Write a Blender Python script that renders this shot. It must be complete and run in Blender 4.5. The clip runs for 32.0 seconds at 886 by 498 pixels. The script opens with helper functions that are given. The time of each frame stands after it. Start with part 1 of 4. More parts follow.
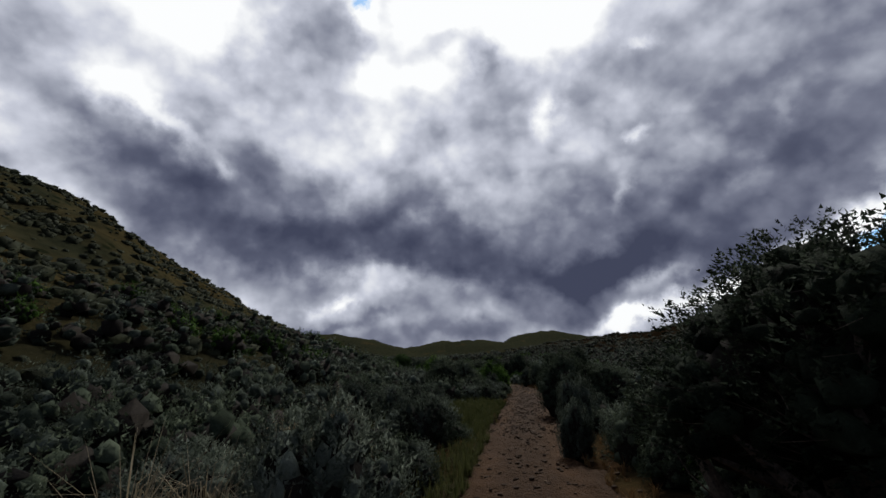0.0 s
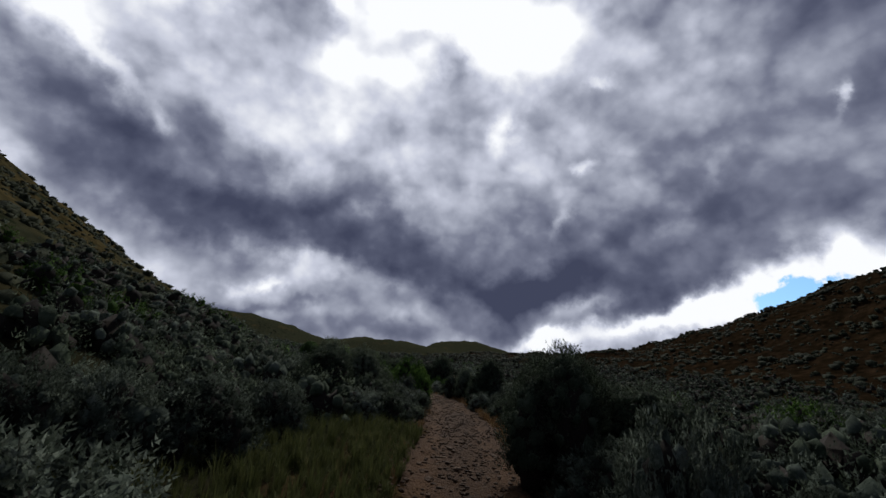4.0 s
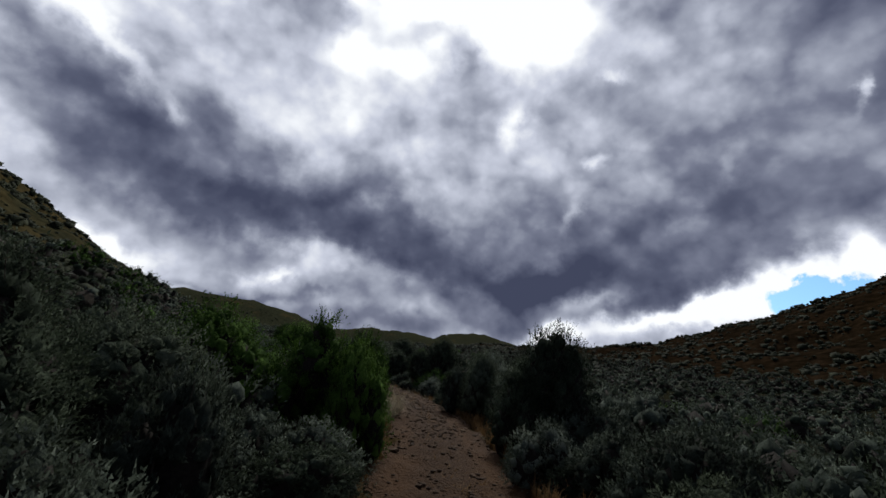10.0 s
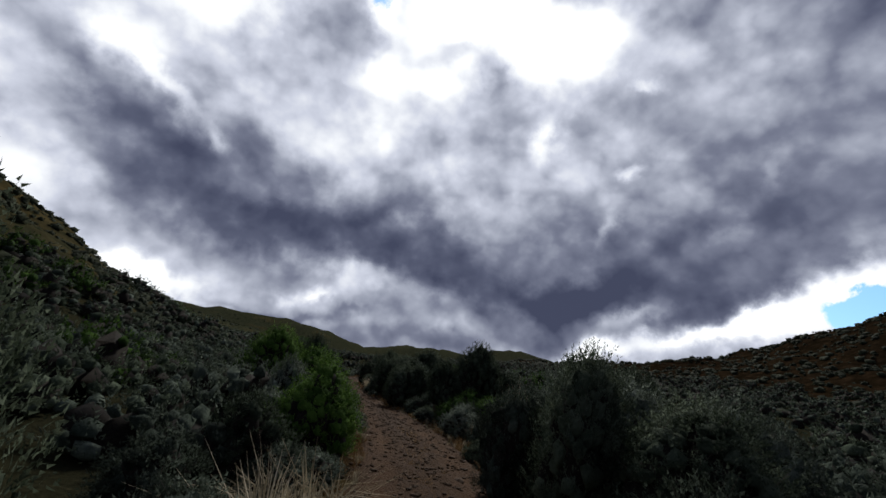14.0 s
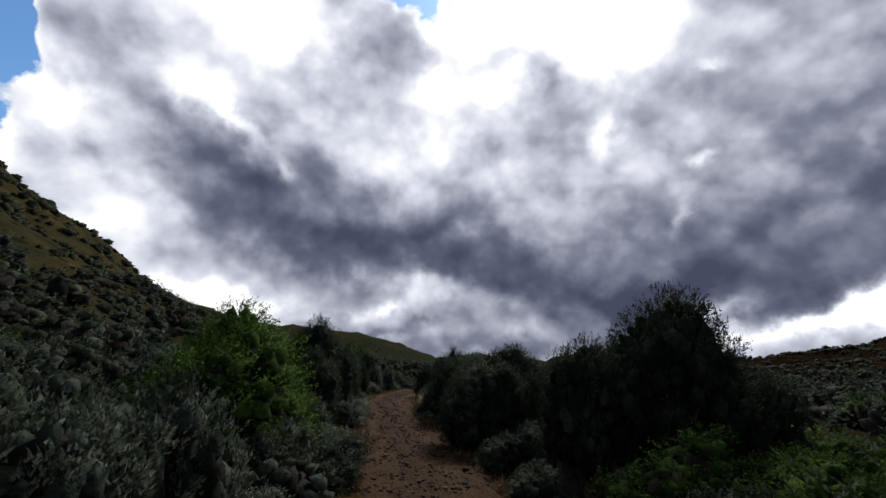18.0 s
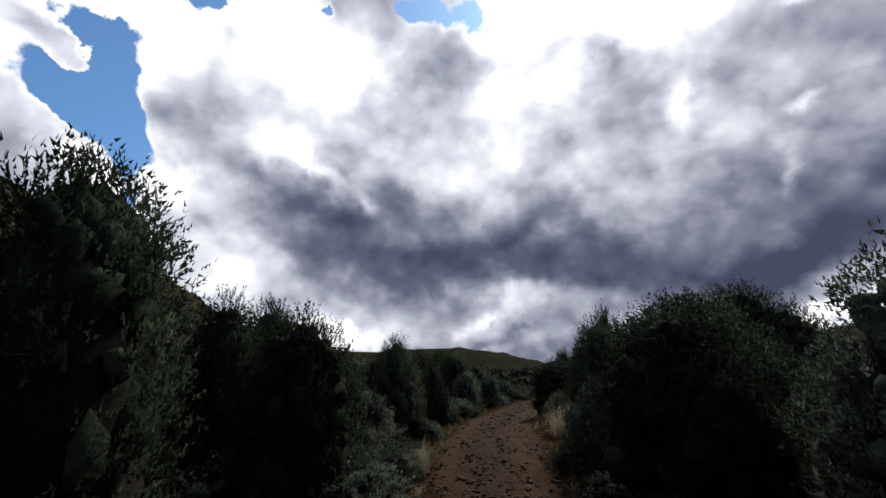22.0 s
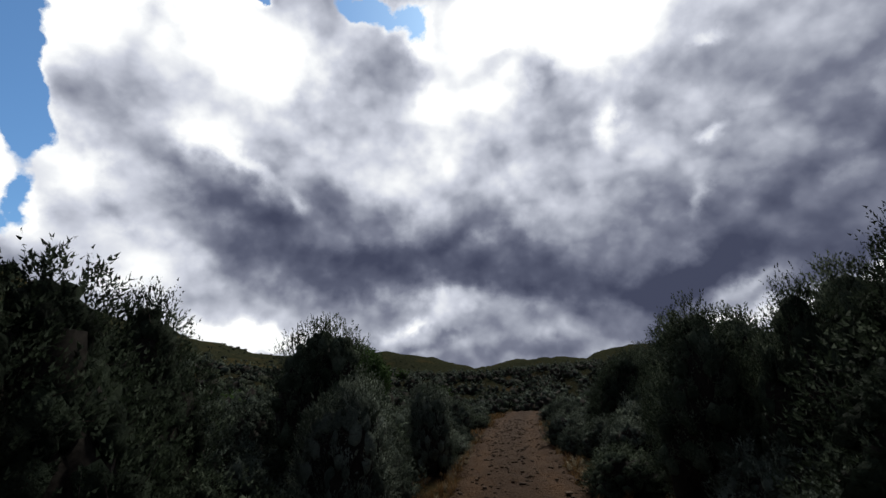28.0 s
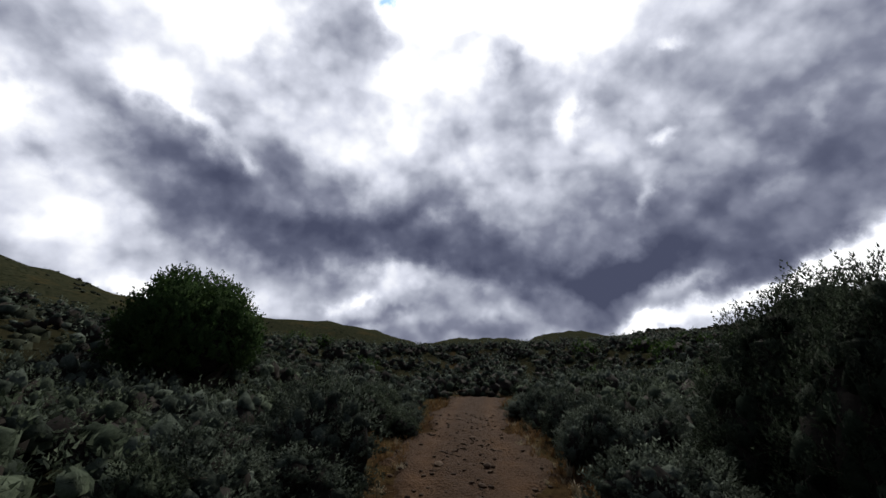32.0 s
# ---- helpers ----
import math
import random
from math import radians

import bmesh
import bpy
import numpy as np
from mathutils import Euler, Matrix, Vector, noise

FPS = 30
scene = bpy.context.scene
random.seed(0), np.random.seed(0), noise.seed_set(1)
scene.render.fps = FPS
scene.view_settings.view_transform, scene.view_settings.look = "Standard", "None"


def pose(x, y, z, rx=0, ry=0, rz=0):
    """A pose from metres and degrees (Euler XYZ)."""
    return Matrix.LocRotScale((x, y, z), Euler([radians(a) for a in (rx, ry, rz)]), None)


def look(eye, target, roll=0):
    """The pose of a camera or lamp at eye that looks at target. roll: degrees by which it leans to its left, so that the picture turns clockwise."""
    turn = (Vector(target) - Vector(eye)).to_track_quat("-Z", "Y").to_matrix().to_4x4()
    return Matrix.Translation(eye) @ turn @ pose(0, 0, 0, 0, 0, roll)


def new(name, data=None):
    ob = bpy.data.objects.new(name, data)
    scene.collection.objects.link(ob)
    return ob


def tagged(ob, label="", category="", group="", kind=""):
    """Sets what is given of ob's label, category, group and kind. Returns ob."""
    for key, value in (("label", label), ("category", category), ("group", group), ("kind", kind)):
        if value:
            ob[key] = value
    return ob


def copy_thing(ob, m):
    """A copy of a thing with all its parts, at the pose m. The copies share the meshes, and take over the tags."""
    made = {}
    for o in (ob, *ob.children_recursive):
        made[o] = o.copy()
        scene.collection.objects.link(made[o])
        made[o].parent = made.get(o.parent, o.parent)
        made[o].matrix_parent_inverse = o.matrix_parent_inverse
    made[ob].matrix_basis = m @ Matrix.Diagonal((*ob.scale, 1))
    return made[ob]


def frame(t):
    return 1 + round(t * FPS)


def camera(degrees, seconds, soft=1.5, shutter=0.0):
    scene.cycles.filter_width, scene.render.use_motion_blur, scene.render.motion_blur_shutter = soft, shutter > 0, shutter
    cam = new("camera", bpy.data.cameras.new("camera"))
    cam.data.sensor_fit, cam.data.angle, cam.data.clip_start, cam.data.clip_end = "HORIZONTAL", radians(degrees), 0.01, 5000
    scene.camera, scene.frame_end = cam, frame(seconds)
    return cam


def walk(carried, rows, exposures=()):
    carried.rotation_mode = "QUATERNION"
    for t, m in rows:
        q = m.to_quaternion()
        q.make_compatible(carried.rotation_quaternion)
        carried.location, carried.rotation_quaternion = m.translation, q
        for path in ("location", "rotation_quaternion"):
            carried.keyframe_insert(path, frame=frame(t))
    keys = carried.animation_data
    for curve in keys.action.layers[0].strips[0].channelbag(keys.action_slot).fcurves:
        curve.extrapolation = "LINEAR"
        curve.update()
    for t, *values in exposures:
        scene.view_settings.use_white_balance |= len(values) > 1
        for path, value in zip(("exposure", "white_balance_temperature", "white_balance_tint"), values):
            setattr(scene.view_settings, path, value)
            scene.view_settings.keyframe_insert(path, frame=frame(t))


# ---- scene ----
cam = camera(87.5, 32.0)
PATH = [
    (0.0, -0.003, 0.000, 1.701, 104.00, 0.97, 0.24),
    (0.5, 0.024, 1.520, 1.674, 104.18, 1.04, -0.87),
    (1.0, 0.124, 3.020, 1.642, 104.65, -0.05, -2.28),
    (1.5, 0.278, 4.482, 1.620, 105.12, -0.73, -3.68),
    (2.0, 0.478, 5.887, 1.577, 104.99, -1.61, -4.72),
    (2.5, 0.668, 7.236, 1.525, 104.78, -3.41, -6.20),
    (3.0, 0.853, 8.461, 1.485, 104.77, -4.70, -7.23),
    (3.5, 0.987, 9.625, 1.464, 104.62, -5.09, -8.56),
    (5.5, 1.796, 13.936, 1.460, 105.25, -9.81, -10.35),
    (6.0, 2.073, 15.440, 1.434, 105.71, -7.93, -9.16),
    (6.5, 2.391, 16.959, 1.435, 106.41, -6.52, -7.79),
    (7.0, 2.670, 18.601, 1.480, 106.31, -6.01, -7.35),
    (7.5, 2.974, 20.274, 1.488, 106.65, -5.14, -7.96),
    (8.0, 3.314, 21.980, 1.477, 105.62, -4.75, -8.27),
    (8.5, 3.622, 23.623, 1.450, 104.95, -5.58, -8.27),
    (9.0, 3.892, 25.181, 1.428, 104.93, -7.34, -8.20),
    (9.5, 4.204, 26.652, 1.358, 104.38, -6.38, -8.37),
    (10.0, 4.483, 28.052, 1.312, 103.71, -7.37, -8.51),
    (10.5, 4.828, 29.611, 1.312, 104.18, -6.45, -8.49),
    (11.0, 5.093, 31.086, 1.296, 104.73, -7.93, -8.75),
    (11.5, 5.312, 32.456, 1.268, 105.48, -8.99, -8.61),
    (12.0, 5.507, 33.781, 1.243, 105.57, -10.10, -7.87),
    (12.5, 5.683, 35.065, 1.295, 105.79, -9.79, -7.08),
    (13.0, 5.860, 36.302, 1.300, 106.36, -8.79, -6.52),
    (13.5, 5.996, 37.441, 1.296, 105.53, -7.41, -5.45),
    (14.0, 6.054, 38.544, 1.260, 105.26, -7.11, -4.15),
    (14.5, 6.126, 39.791, 1.283, 104.94, -5.48, -2.81),
    (16.5, 6.376, 46.514, 1.250, 105.18, -4.51, 1.55),
    (17.0, 6.315, 48.447, 1.210, 105.39, -5.09, 2.64),
    (17.5, 6.183, 50.392, 1.171, 105.02, -6.35, 3.97),
    (18.0, 6.064, 52.170, 1.136, 105.37, -4.61, 4.82),
    (18.5, 5.904, 53.721, 1.078, 104.87, -5.41, 6.38),
    (19.0, 5.809, 55.043, 1.038, 105.23, -4.12, 7.84),
    (19.5, 5.531, 56.639, 1.048, 104.78, -2.57, 9.46),
    (20.0, 5.198, 58.382, 1.037, 105.04, -2.35, 10.65),
    (20.5, 4.836, 60.260, 1.007, 104.79, -1.35, 12.44),
    (21.5, 4.316, 64.048, 0.901, 105.80, 0.51, 17.02),
    (22.0, 3.893, 65.773, 0.883, 106.49, 2.07, 17.81),
    (22.5, 3.362, 67.636, 0.876, 107.02, 3.84, 18.14),
    (23.0, 2.788, 69.447, 0.867, 107.35, 4.52, 17.89),
    (23.5, 2.258, 71.231, 0.947, 107.35, 4.06, 17.68),
    (24.0, 1.791, 72.934, 1.007, 107.76, 7.57, 18.04),
    (24.5, 1.430, 74.316, 1.065, 107.75, 7.36, 18.08),
    (25.0, 1.108, 75.613, 1.076, 107.76, 8.73, 17.10),
    (25.5, 0.815, 76.631, 1.081, 108.93, 6.47, 15.41),
    (27.5, -0.061, 81.419, 1.341, 107.93, 4.05, 9.77),
    (28.0, -0.160, 82.908, 1.327, 106.80, 2.14, 9.19),
    (28.5, -0.299, 84.330, 1.337, 106.64, 3.13, 7.69),
    (29.0, -0.398, 85.737, 1.324, 105.63, 2.01, 6.79),
    (29.5, -0.524, 87.077, 1.221, 106.54, 1.53, 5.84),
    (30.0, -0.608, 88.425, 1.272, 105.73, -1.43, 5.31),
    (30.5, -0.661, 89.777, 1.238, 106.04, -2.30, 4.68),
    (31.0, -0.740, 91.210, 1.261, 105.33, 0.07, 3.01),
    (31.5, -0.780, 92.717, 1.237, 103.86, -3.71, 2.47),
    (32.0, -0.822, 94.156, 1.200, 103.93, -1.07, 2.21),
]
walk(cam, [(t, pose(*p)) for t, *p in PATH], [(0.0, -0.10, 6450, 10), (2.0, -0.12, 6250, 12), (7.0, -0.06, 6450, 10), (9.0, -0.06, 6300, 10), (14.0, 0.03, 6350, 10), (17.0, 0.14, 6400, 10), (19.0, 0.12, 6550, 10), (21.0, 0.22, 6550, 10), (24.0, 0.02, 6450, 10), (29.0, 0.0, 6500, 9), (32.0, 0.22, 6500, 10)])

# ---------------------------------------------------------------- light and sky
SUN_AZ, SUN_EL = radians(14), radians(43)          # azimuth from +y towards +x
sun = new("sun", bpy.data.lights.new("sun", "SUN"))
sun.data.energy, sun.data.angle, sun.data.color = 2.6, radians(12), (1.0, 0.95, 0.87)
sun.matrix_basis = look((0, 0, 60), Vector((0, 0, 60)) - Vector((math.sin(SUN_AZ) * math.cos(SUN_EL), math.cos(SUN_AZ) * math.cos(SUN_EL), math.sin(SUN_EL))))

world = bpy.data.worlds.new("storm_sky")
scene.world = world
world.use_nodes = True
wt = world.node_tree
wt.nodes.clear()


def add(tree, kind, **settings):
    node = tree.nodes.new(kind)
    for key, value in settings.items():
        if key == "operation":
            node.operation = value
        elif key == "blend":
            node.blend_type = value
        elif key == "mode":
            node.vector_type = value
        elif key == "clamp":
            node.use_clamp = value
    return node


def calc(tree, operation, a, b=None, c=None, clamp=False):
    """A math node; each input is a number or a socket."""
    node = add(tree, "ShaderNodeMath", operation=operation, clamp=clamp)
    for n, v in enumerate((a, b, c)):
        if v is None:
            continue
        if isinstance(v, (int, float)):
            node.inputs[n].default_value = v
        else:
            tree.links.new(v, node.inputs[n])
    return node.outputs[0]


def fbm(tree, vector, scale, detail=6.0, rough=0.55, distortion=0.0):
    node = add(tree, "ShaderNodeTexNoise")
    node.inputs["Scale"].default_value, node.inputs["Detail"].default_value = scale, detail
    node.inputs["Roughness"].default_value, node.inputs["Distortion"].default_value = rough, distortion
    if vector is not None:
        tree.links.new(vector, node.inputs["Vector"])
    return node


def ramp(tree, fac, stops):
    node = add(tree, "ShaderNodeValToRGB")
    while len(node.color_ramp.elements) < len(stops):
        node.color_ramp.elements.new(0.5)
    for e, (at, col) in zip(node.color_ramp.elements, stops):
        e.position, e.color = at, (*col, 1)
    if fac is not None:
        tree.links.new(fac, node.inputs[0])
    return node.outputs[0]


def blend(tree, fac, a, b, mode="MIX"):
    node = add(tree, "ShaderNodeMixRGB", blend=mode)
    for slot, v in zip((0, 1, 2), (fac, a, b)):
        if isinstance(v, (int, float)):
            node.inputs[slot].default_value = v
        elif isinstance(v, tuple):
            node.inputs[slot].default_value = (*v, 1)
        else:
            tree.links.new(v, node.inputs[slot])
    return node.outputs[0]


# the direction in the sky as azimuth and elevation in degrees, its edges ruffled by noise
way = add(wt, "ShaderNodeTexCoord").outputs["Generated"]
sep = add(wt, "ShaderNodeSeparateXYZ")
wt.links.new(way, sep.inputs[0])
azim = calc(wt, "MULTIPLY", calc(wt, "ARCTAN2", sep.outputs[0], sep.outputs[1]), 57.2958)
elev = calc(wt, "MULTIPLY", calc(wt, "ARCSINE", sep.outputs[2]), 57.2958)
# the cloud deck's plane, so that clouds flatten towards the horizon
depth = calc(wt, "ADD", calc(wt, "MAXIMUM", sep.outputs[2], 0.0), 0.42)
deck = add(wt, "ShaderNodeCombineXYZ")
wt.links.new(calc(wt, "DIVIDE", sep.outputs[0], depth), deck.inputs[0])
wt.links.new(calc(wt, "DIVIDE", sep.outputs[1], depth), deck.inputs[1])
deck.inputs[2].default_value = 0.7
ruffle = fbm(wt, way, 5.0, 7.0, 0.58)
sep2 = add(wt, "ShaderNodeSeparateXYZ")
wt.links.new(ruffle.outputs["Color"], sep2.inputs[0])
azim2 = calc(wt, "ADD", azim, calc(wt, "MULTIPLY", calc(wt, "SUBTRACT", sep2.outputs[0], 0.5), 14.0))
elev2 = calc(wt, "ADD", elev, calc(wt, "MULTIPLY", calc(wt, "SUBTRACT", sep2.outputs[1], 0.5), 10.0))
spot = add(wt, "ShaderNodeCombineXYZ")
wt.links.new(azim2, spot.inputs[0])
wt.links.new(elev2, spot.inputs[1])
squat = add(wt, "ShaderNodeVectorMath", operation="MULTIPLY")
squat.inputs[1].default_value = (1.0, 1.0, 1.15)
wt.links.new(way, squat.inputs[0])
fine = fbm(wt, squat.outputs[0], 4.0, 8.0, 0.56, 0.0)
broad = fbm(wt, deck.outputs[0], 1.6, 4.0, 0.5)
bent = add(wt, "ShaderNodeVectorMath", operation="MULTIPLY_ADD")
wt.links.new(ruffle.outputs["Color"], bent.inputs[0])
bent.inputs[1].default_value = (0.05, 0.05, 0.05)
wt.links.new(squat.outputs[0], bent.inputs[2])


def billows(shift):
    """Heaped round cloud heads, large with smaller ones on them: 0 in the creases, about 1 on the heads."""
    moved = add(wt, "ShaderNodeVectorMath", operation="ADD")
    moved.inputs[1].default_value = shift
    wt.links.new(bent.outputs[0], moved.inputs[0])
    node = add(wt, "ShaderNodeTexVoronoi")
    node.feature, node.normalize = "SMOOTH_F1", True
    node.inputs["Scale"].default_value, node.inputs["Detail"].default_value = 6.5, 2.6
    node.inputs["Roughness"].default_value, node.inputs["Lacunarity"].default_value = 0.5, 2.2
    node.inputs["Smoothness"].default_value = 0.25
    wt.links.new(moved.outputs[0], node.inputs["Vector"])
    return calc(wt, "SUBTRACT", 1.0, node.outputs["Distance"])


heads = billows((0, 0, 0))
# brightens each head's sunward side: cloud shading painted into the sky colour
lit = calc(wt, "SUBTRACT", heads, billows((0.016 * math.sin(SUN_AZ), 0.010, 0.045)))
density = calc(wt, "ADD", calc(wt, "MULTIPLY", calc(wt, "SUBTRACT", fine.outputs["Fac"], 0.5), 0.62), 0.210)
density = calc(wt, "ADD", density, calc(wt, "MULTIPLY", calc(wt, "SUBTRACT", heads, 0.62), 0.34))
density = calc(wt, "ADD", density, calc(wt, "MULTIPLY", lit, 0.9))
density = calc(wt, "ADD", density, calc(wt, "MULTIPLY", calc(wt, "SUBTRACT", broad.outputs["Fac"], 0.5), 0.35))
blue = calc(wt, "MULTIPLY", fine.outputs["Fac"], 0.0)


def bump_at(total, az, el, wide, high, tilt, amount):
    place = add(wt, "ShaderNodeMapping", mode="TEXTURE")
    place.inputs["Location"].default_value = (az, el, 0)
    place.inputs["Rotation"].default_value = (0, 0, radians(tilt))
    place.inputs["Scale"].default_value = (wide, high, 1)
    after = add(wt, "ShaderNodeVectorMath", operation="MULTIPLY_ADD")   # one after another keeps the shader small
    wt.links.new(total, after.inputs[0])
    after.inputs[1].default_value = (1e-6, 1e-6, 0)
    wt.links.new(spot.outputs[0], after.inputs[2])
    wt.links.new(after.outputs[0], place.inputs[0])
    square = add(wt, "ShaderNodeVectorMath", operation="DOT_PRODUCT")
    wt.links.new(place.outputs[0], square.inputs[0])
    wt.links.new(place.outputs[0], square.inputs[1])
    bell = calc(wt, "EXPONENT", calc(wt, "MULTIPLY", square.outputs["Value"], -1.0))
    return calc(wt, "MULTIPLY_ADD", bell, amount, total)


def puff(*a):
    """A brighter (thin) or darker (thick) part of the cloud deck."""
    global density
    density = bump_at(density, *a)


def gap(*a):
    """A hole in the deck through which blue sky shows."""
    global blue
    blue = bump_at(blue, *a)


puff(-4.1, 27.8, 40.5, 19.6, -4, 0.12)
puff(-4.8, 23.0, 57.0, 40.8, -5, 0.27)
puff(10.7, 40.9, 13.3, 4.8, -7, 0.75)
puff(0.8, 42.8, 9.9, 3.2, -1, 0.40)
puff(-0.1, 35.2, 5.6, 3.6, -7, 0.36)
puff(1.0, 38.2, 4.2, 1.8, 11, -0.26)
puff(6.0, 36.3, 2.6, 2.4, -1, -0.28)
puff(16.0, 30.2, 1.9, 2.5, -5, 0.42)
puff(-30.1, 36.2, 5.7, 3.2, 16, 0.35)
puff(-8.3, 35.8, 2.9, 3.6, 5, 0.25)
puff(-16.4, 35.9, 5.5, 5.2, 1, -0.16)
puff(-37.5, 27.7, 3.5, 2.6, -0, 0.22)
puff(-47.0, 28.7, 2.8, 2.1, -7, -0.15)
puff(-50.1, 22.3, 2.1, 2.4, 26, 0.30)
puff(-36.2, 22.4, 8.9, 2.8, -19, -0.36)
puff(-30.4, 21.2, 2.5, 1.6, -6, -0.14)
puff(-32.4, 25.6, 4.3, 1.0, -19, 0.30)
puff(-27.4, 22.0, 0.9, 1.3, 14, 0.20)
puff(-21.2, 21.7, 7.2, 2.9, -29, -0.32)
puff(-45.6, 18.7, 3.2, 1.4, -10, -0.22)
puff(-41.0, 13.9, 6.7, 2.8, -14, 0.20)
puff(-14.3, 14.2, 17.2, 3.4, -2, -0.38)
puff(-1.4, 15.6, 6.4, 4.2, -16, -0.24)
puff(-20.2, 16.1, 8.4, 1.3, -6, -0.15)
puff(-9.6, 22.5, 5.3, 3.4, 6, 0.08)
puff(3.8, 24.2, 5.1, 2.8, 19, 0.15)
puff(-8.7, 27.4, 4.6, 1.9, 6, 0.16)
puff(20.8, 10.1, 9.2, 2.9, -5, -0.36)
puff(10.1, 11.4, 5.9, 1.8, -3, -0.22)
puff(-5.2, 9.7, 9.1, 1.5, 1, 0.24)
puff(-14.1, 7.7, 2.9, 0.7, 6, 0.36)
puff(-18.4, 5.3, 6.0, 0.6, -2, -0.22)
puff(-9.0, 6.0, 4.2, 0.6, 6, -0.16)
puff(2.0, 7.2, 4.1, 1.1, 4, 0.10)
puff(11.5, 5.2, 9.8, 1.6, 3, -0.20)
puff(-1.9, 3.7, 9.5, 1.3, 5, -0.08)
puff(27.6, 28.5, 6.1, 4.0, -11, -0.15)
puff(37.0, 31.4, 6.8, 6.9, -17, 0.02)
puff(39.6, 19.1, 3.9, 4.1, -10, -0.12)
puff(31.2, 18.0, 5.2, 2.6, -6, -0.12)
puff(25.5, 34.6, 1.8, 0.7, 7, 0.26)
puff(25.3, 24.9, 2.3, 0.7, 3, 0.26)
puff(21.7, 18.1, 1.1, 2.3, -18, 0.26)
puff(11.9, 22.9, 3.5, 4.0, -1, 0.14)
puff(35.1, 18.4, 1.4, 2.1, -31, 0.14)
puff(39.8, 24.3, 1.3, 2.5, -25, 0.18)
puff(31.2, 24.4, 2.6, 2.3, -10, 0.08)
puff(21.8, 4.2, 4.9, 1.0, 8, 0.65)
puff(31.8, 7.6, 5.5, 0.9, 17, 0.60)
puff(38.5, 9.7, 3.7, 1.1, 22, 0.60)
puff(30.5, 9.6, 6.6, 1.2, 15, -0.20)
puff(-32.5, 6.4, 6.4, 1.5, -15, 0.42)
puff(-23.6, 5.5, 5.8, 1.3, -8, 0.15)
puff(-39.1, 41.1, 12.8, 5.1, -5, 0.60)
puff(-49.8, 42.5, 5.3, 3.9, 11, 0.60)
puff(-52.3, 35.7, 4.4, 3.3, -9, 0.45)
puff(-56.9, 20.3, 4.3, 2.6, -31, 0.35)
puff(-59.8, 23.1, 1.7, 2.0, 9, 0.40)
puff(-53.4, 29.0, 1.7, 3.0, -67, -0.30)
puff(-31.9, 6.9, 5.9, 1.7, -7, 0.45)
puff(19.8, 10.8, 6.2, 2.3, 10, -0.30)
puff(26.2, 8.6, 3.1, 1.1, 23, 0.45)
puff(-45.4, 21.6, 16.6, 12.8, 20, 0.16)
puff(-24.4, 10.0, 13.3, 2.6, -2, 0.08)
puff(44.8, 11.0, 9.2, 1.8, 20, 0.65)
puff(51.1, 15.0, 3.0, 2.5, 18, 0.50)
puff(40.2, 14.4, 9.6, 2.3, 7, -0.16)
puff(47.1, 27.8, 7.4, 9.6, -21, 0.10)
puff(-34.3, 34.2, 12.3, 4.9, -5, 0.14)
puff(-10.2, 15.5, 34.2, 7.6, 2, -0.09)
puff(24.0, 16.7, 14.8, 6.8, -5, -0.09)
puff(-10.1, 14.8, 34.1, 6.2, 2, -0.07)
puff(24.0, 16.7, 14.8, 6.2, -5, -0.06)
puff(-48.6, 15.4, 10.2, 7.0, 16, 0.14)
puff(-61.4, 25.8, 7.6, 9.8, 14, 0.10)
puff(-40.0, 11.5, 9.0, 4.0, -18, 0.12)
gap(-11.4, 42.0, 2.1, 2.5, 20, 1.00)
gap(-17.7, 44.2, 5.2, 1.5, -6, 1.00)
gap(-60.8, 35.5, 3.6, 4.2, 16, 1.10)
gap(-60.8, 28.0, 4.0, 3.0, 12, 1.00)
gap(-47.9, 41.9, 1.2, 1.5, 11, 1.00)
gap(-56.6, 16.6, 2.9, 0.9, -38, 0.90)
gap(-31.4, 42.5, 1.0, 0.6, 2, 0.80)
gap(50.2, 10.3, 6.8, 1.7, 21, 0.80)
gap(51.5, 28.2, 0.8, 1.2, -23, 0.90)
gap(47.3, 10.1, 7.9, 1.5, 21, 0.62)
gap(-55.8, 27.2, 2.6, 5.0, 28, 1.00)
gap(-53.3, 18.2, 2.1, 3.0, 21, 0.90)
gap(-62.5, 39.5, 6.5, 3.8, 10, 1.80)
gap(-56.0, 40.5, 4.0, 2.8, 24, 1.50)
gap(-50.3, 41.2, 1.0, 1.8, 20, 0.80)
puff(-61.0, 30.0, 7.0, 6.0, 0, 0.40)
gap(-61.4, 33.0, 2.6, 1.2, -20, -1.50)
gap(-62.5, 25.6, 2.6, 2.2, 0, -1.20)
gap(-56.6, 28.2, 0.8, 1.2, 30, -0.90)
gap(-56.9, 32.2, 3.1, 5.4, 24, 0.90)
density = calc(wt, "MULTIPLY_ADD", calc(wt, "MAXIMUM", calc(wt, "MINIMUM", blue, 1.0), 0.0), 0.5, density)      # thin bright cloud round the holes
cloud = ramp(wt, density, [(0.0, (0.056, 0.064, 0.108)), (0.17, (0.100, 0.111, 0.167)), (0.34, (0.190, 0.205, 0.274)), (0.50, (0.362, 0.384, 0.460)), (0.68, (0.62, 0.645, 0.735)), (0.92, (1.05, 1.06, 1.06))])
nishita = add(wt, "ShaderNodeTexSky")
nishita.sky_type, nishita.sun_disc = "NISHITA", False
nishita.sun_elevation, nishita.sun_rotation = SUN_EL, SUN_AZ
clear = blend(wt, 1.0, nishita.outputs[0], (0.075, 0.112, 0.140), "MULTIPLY")
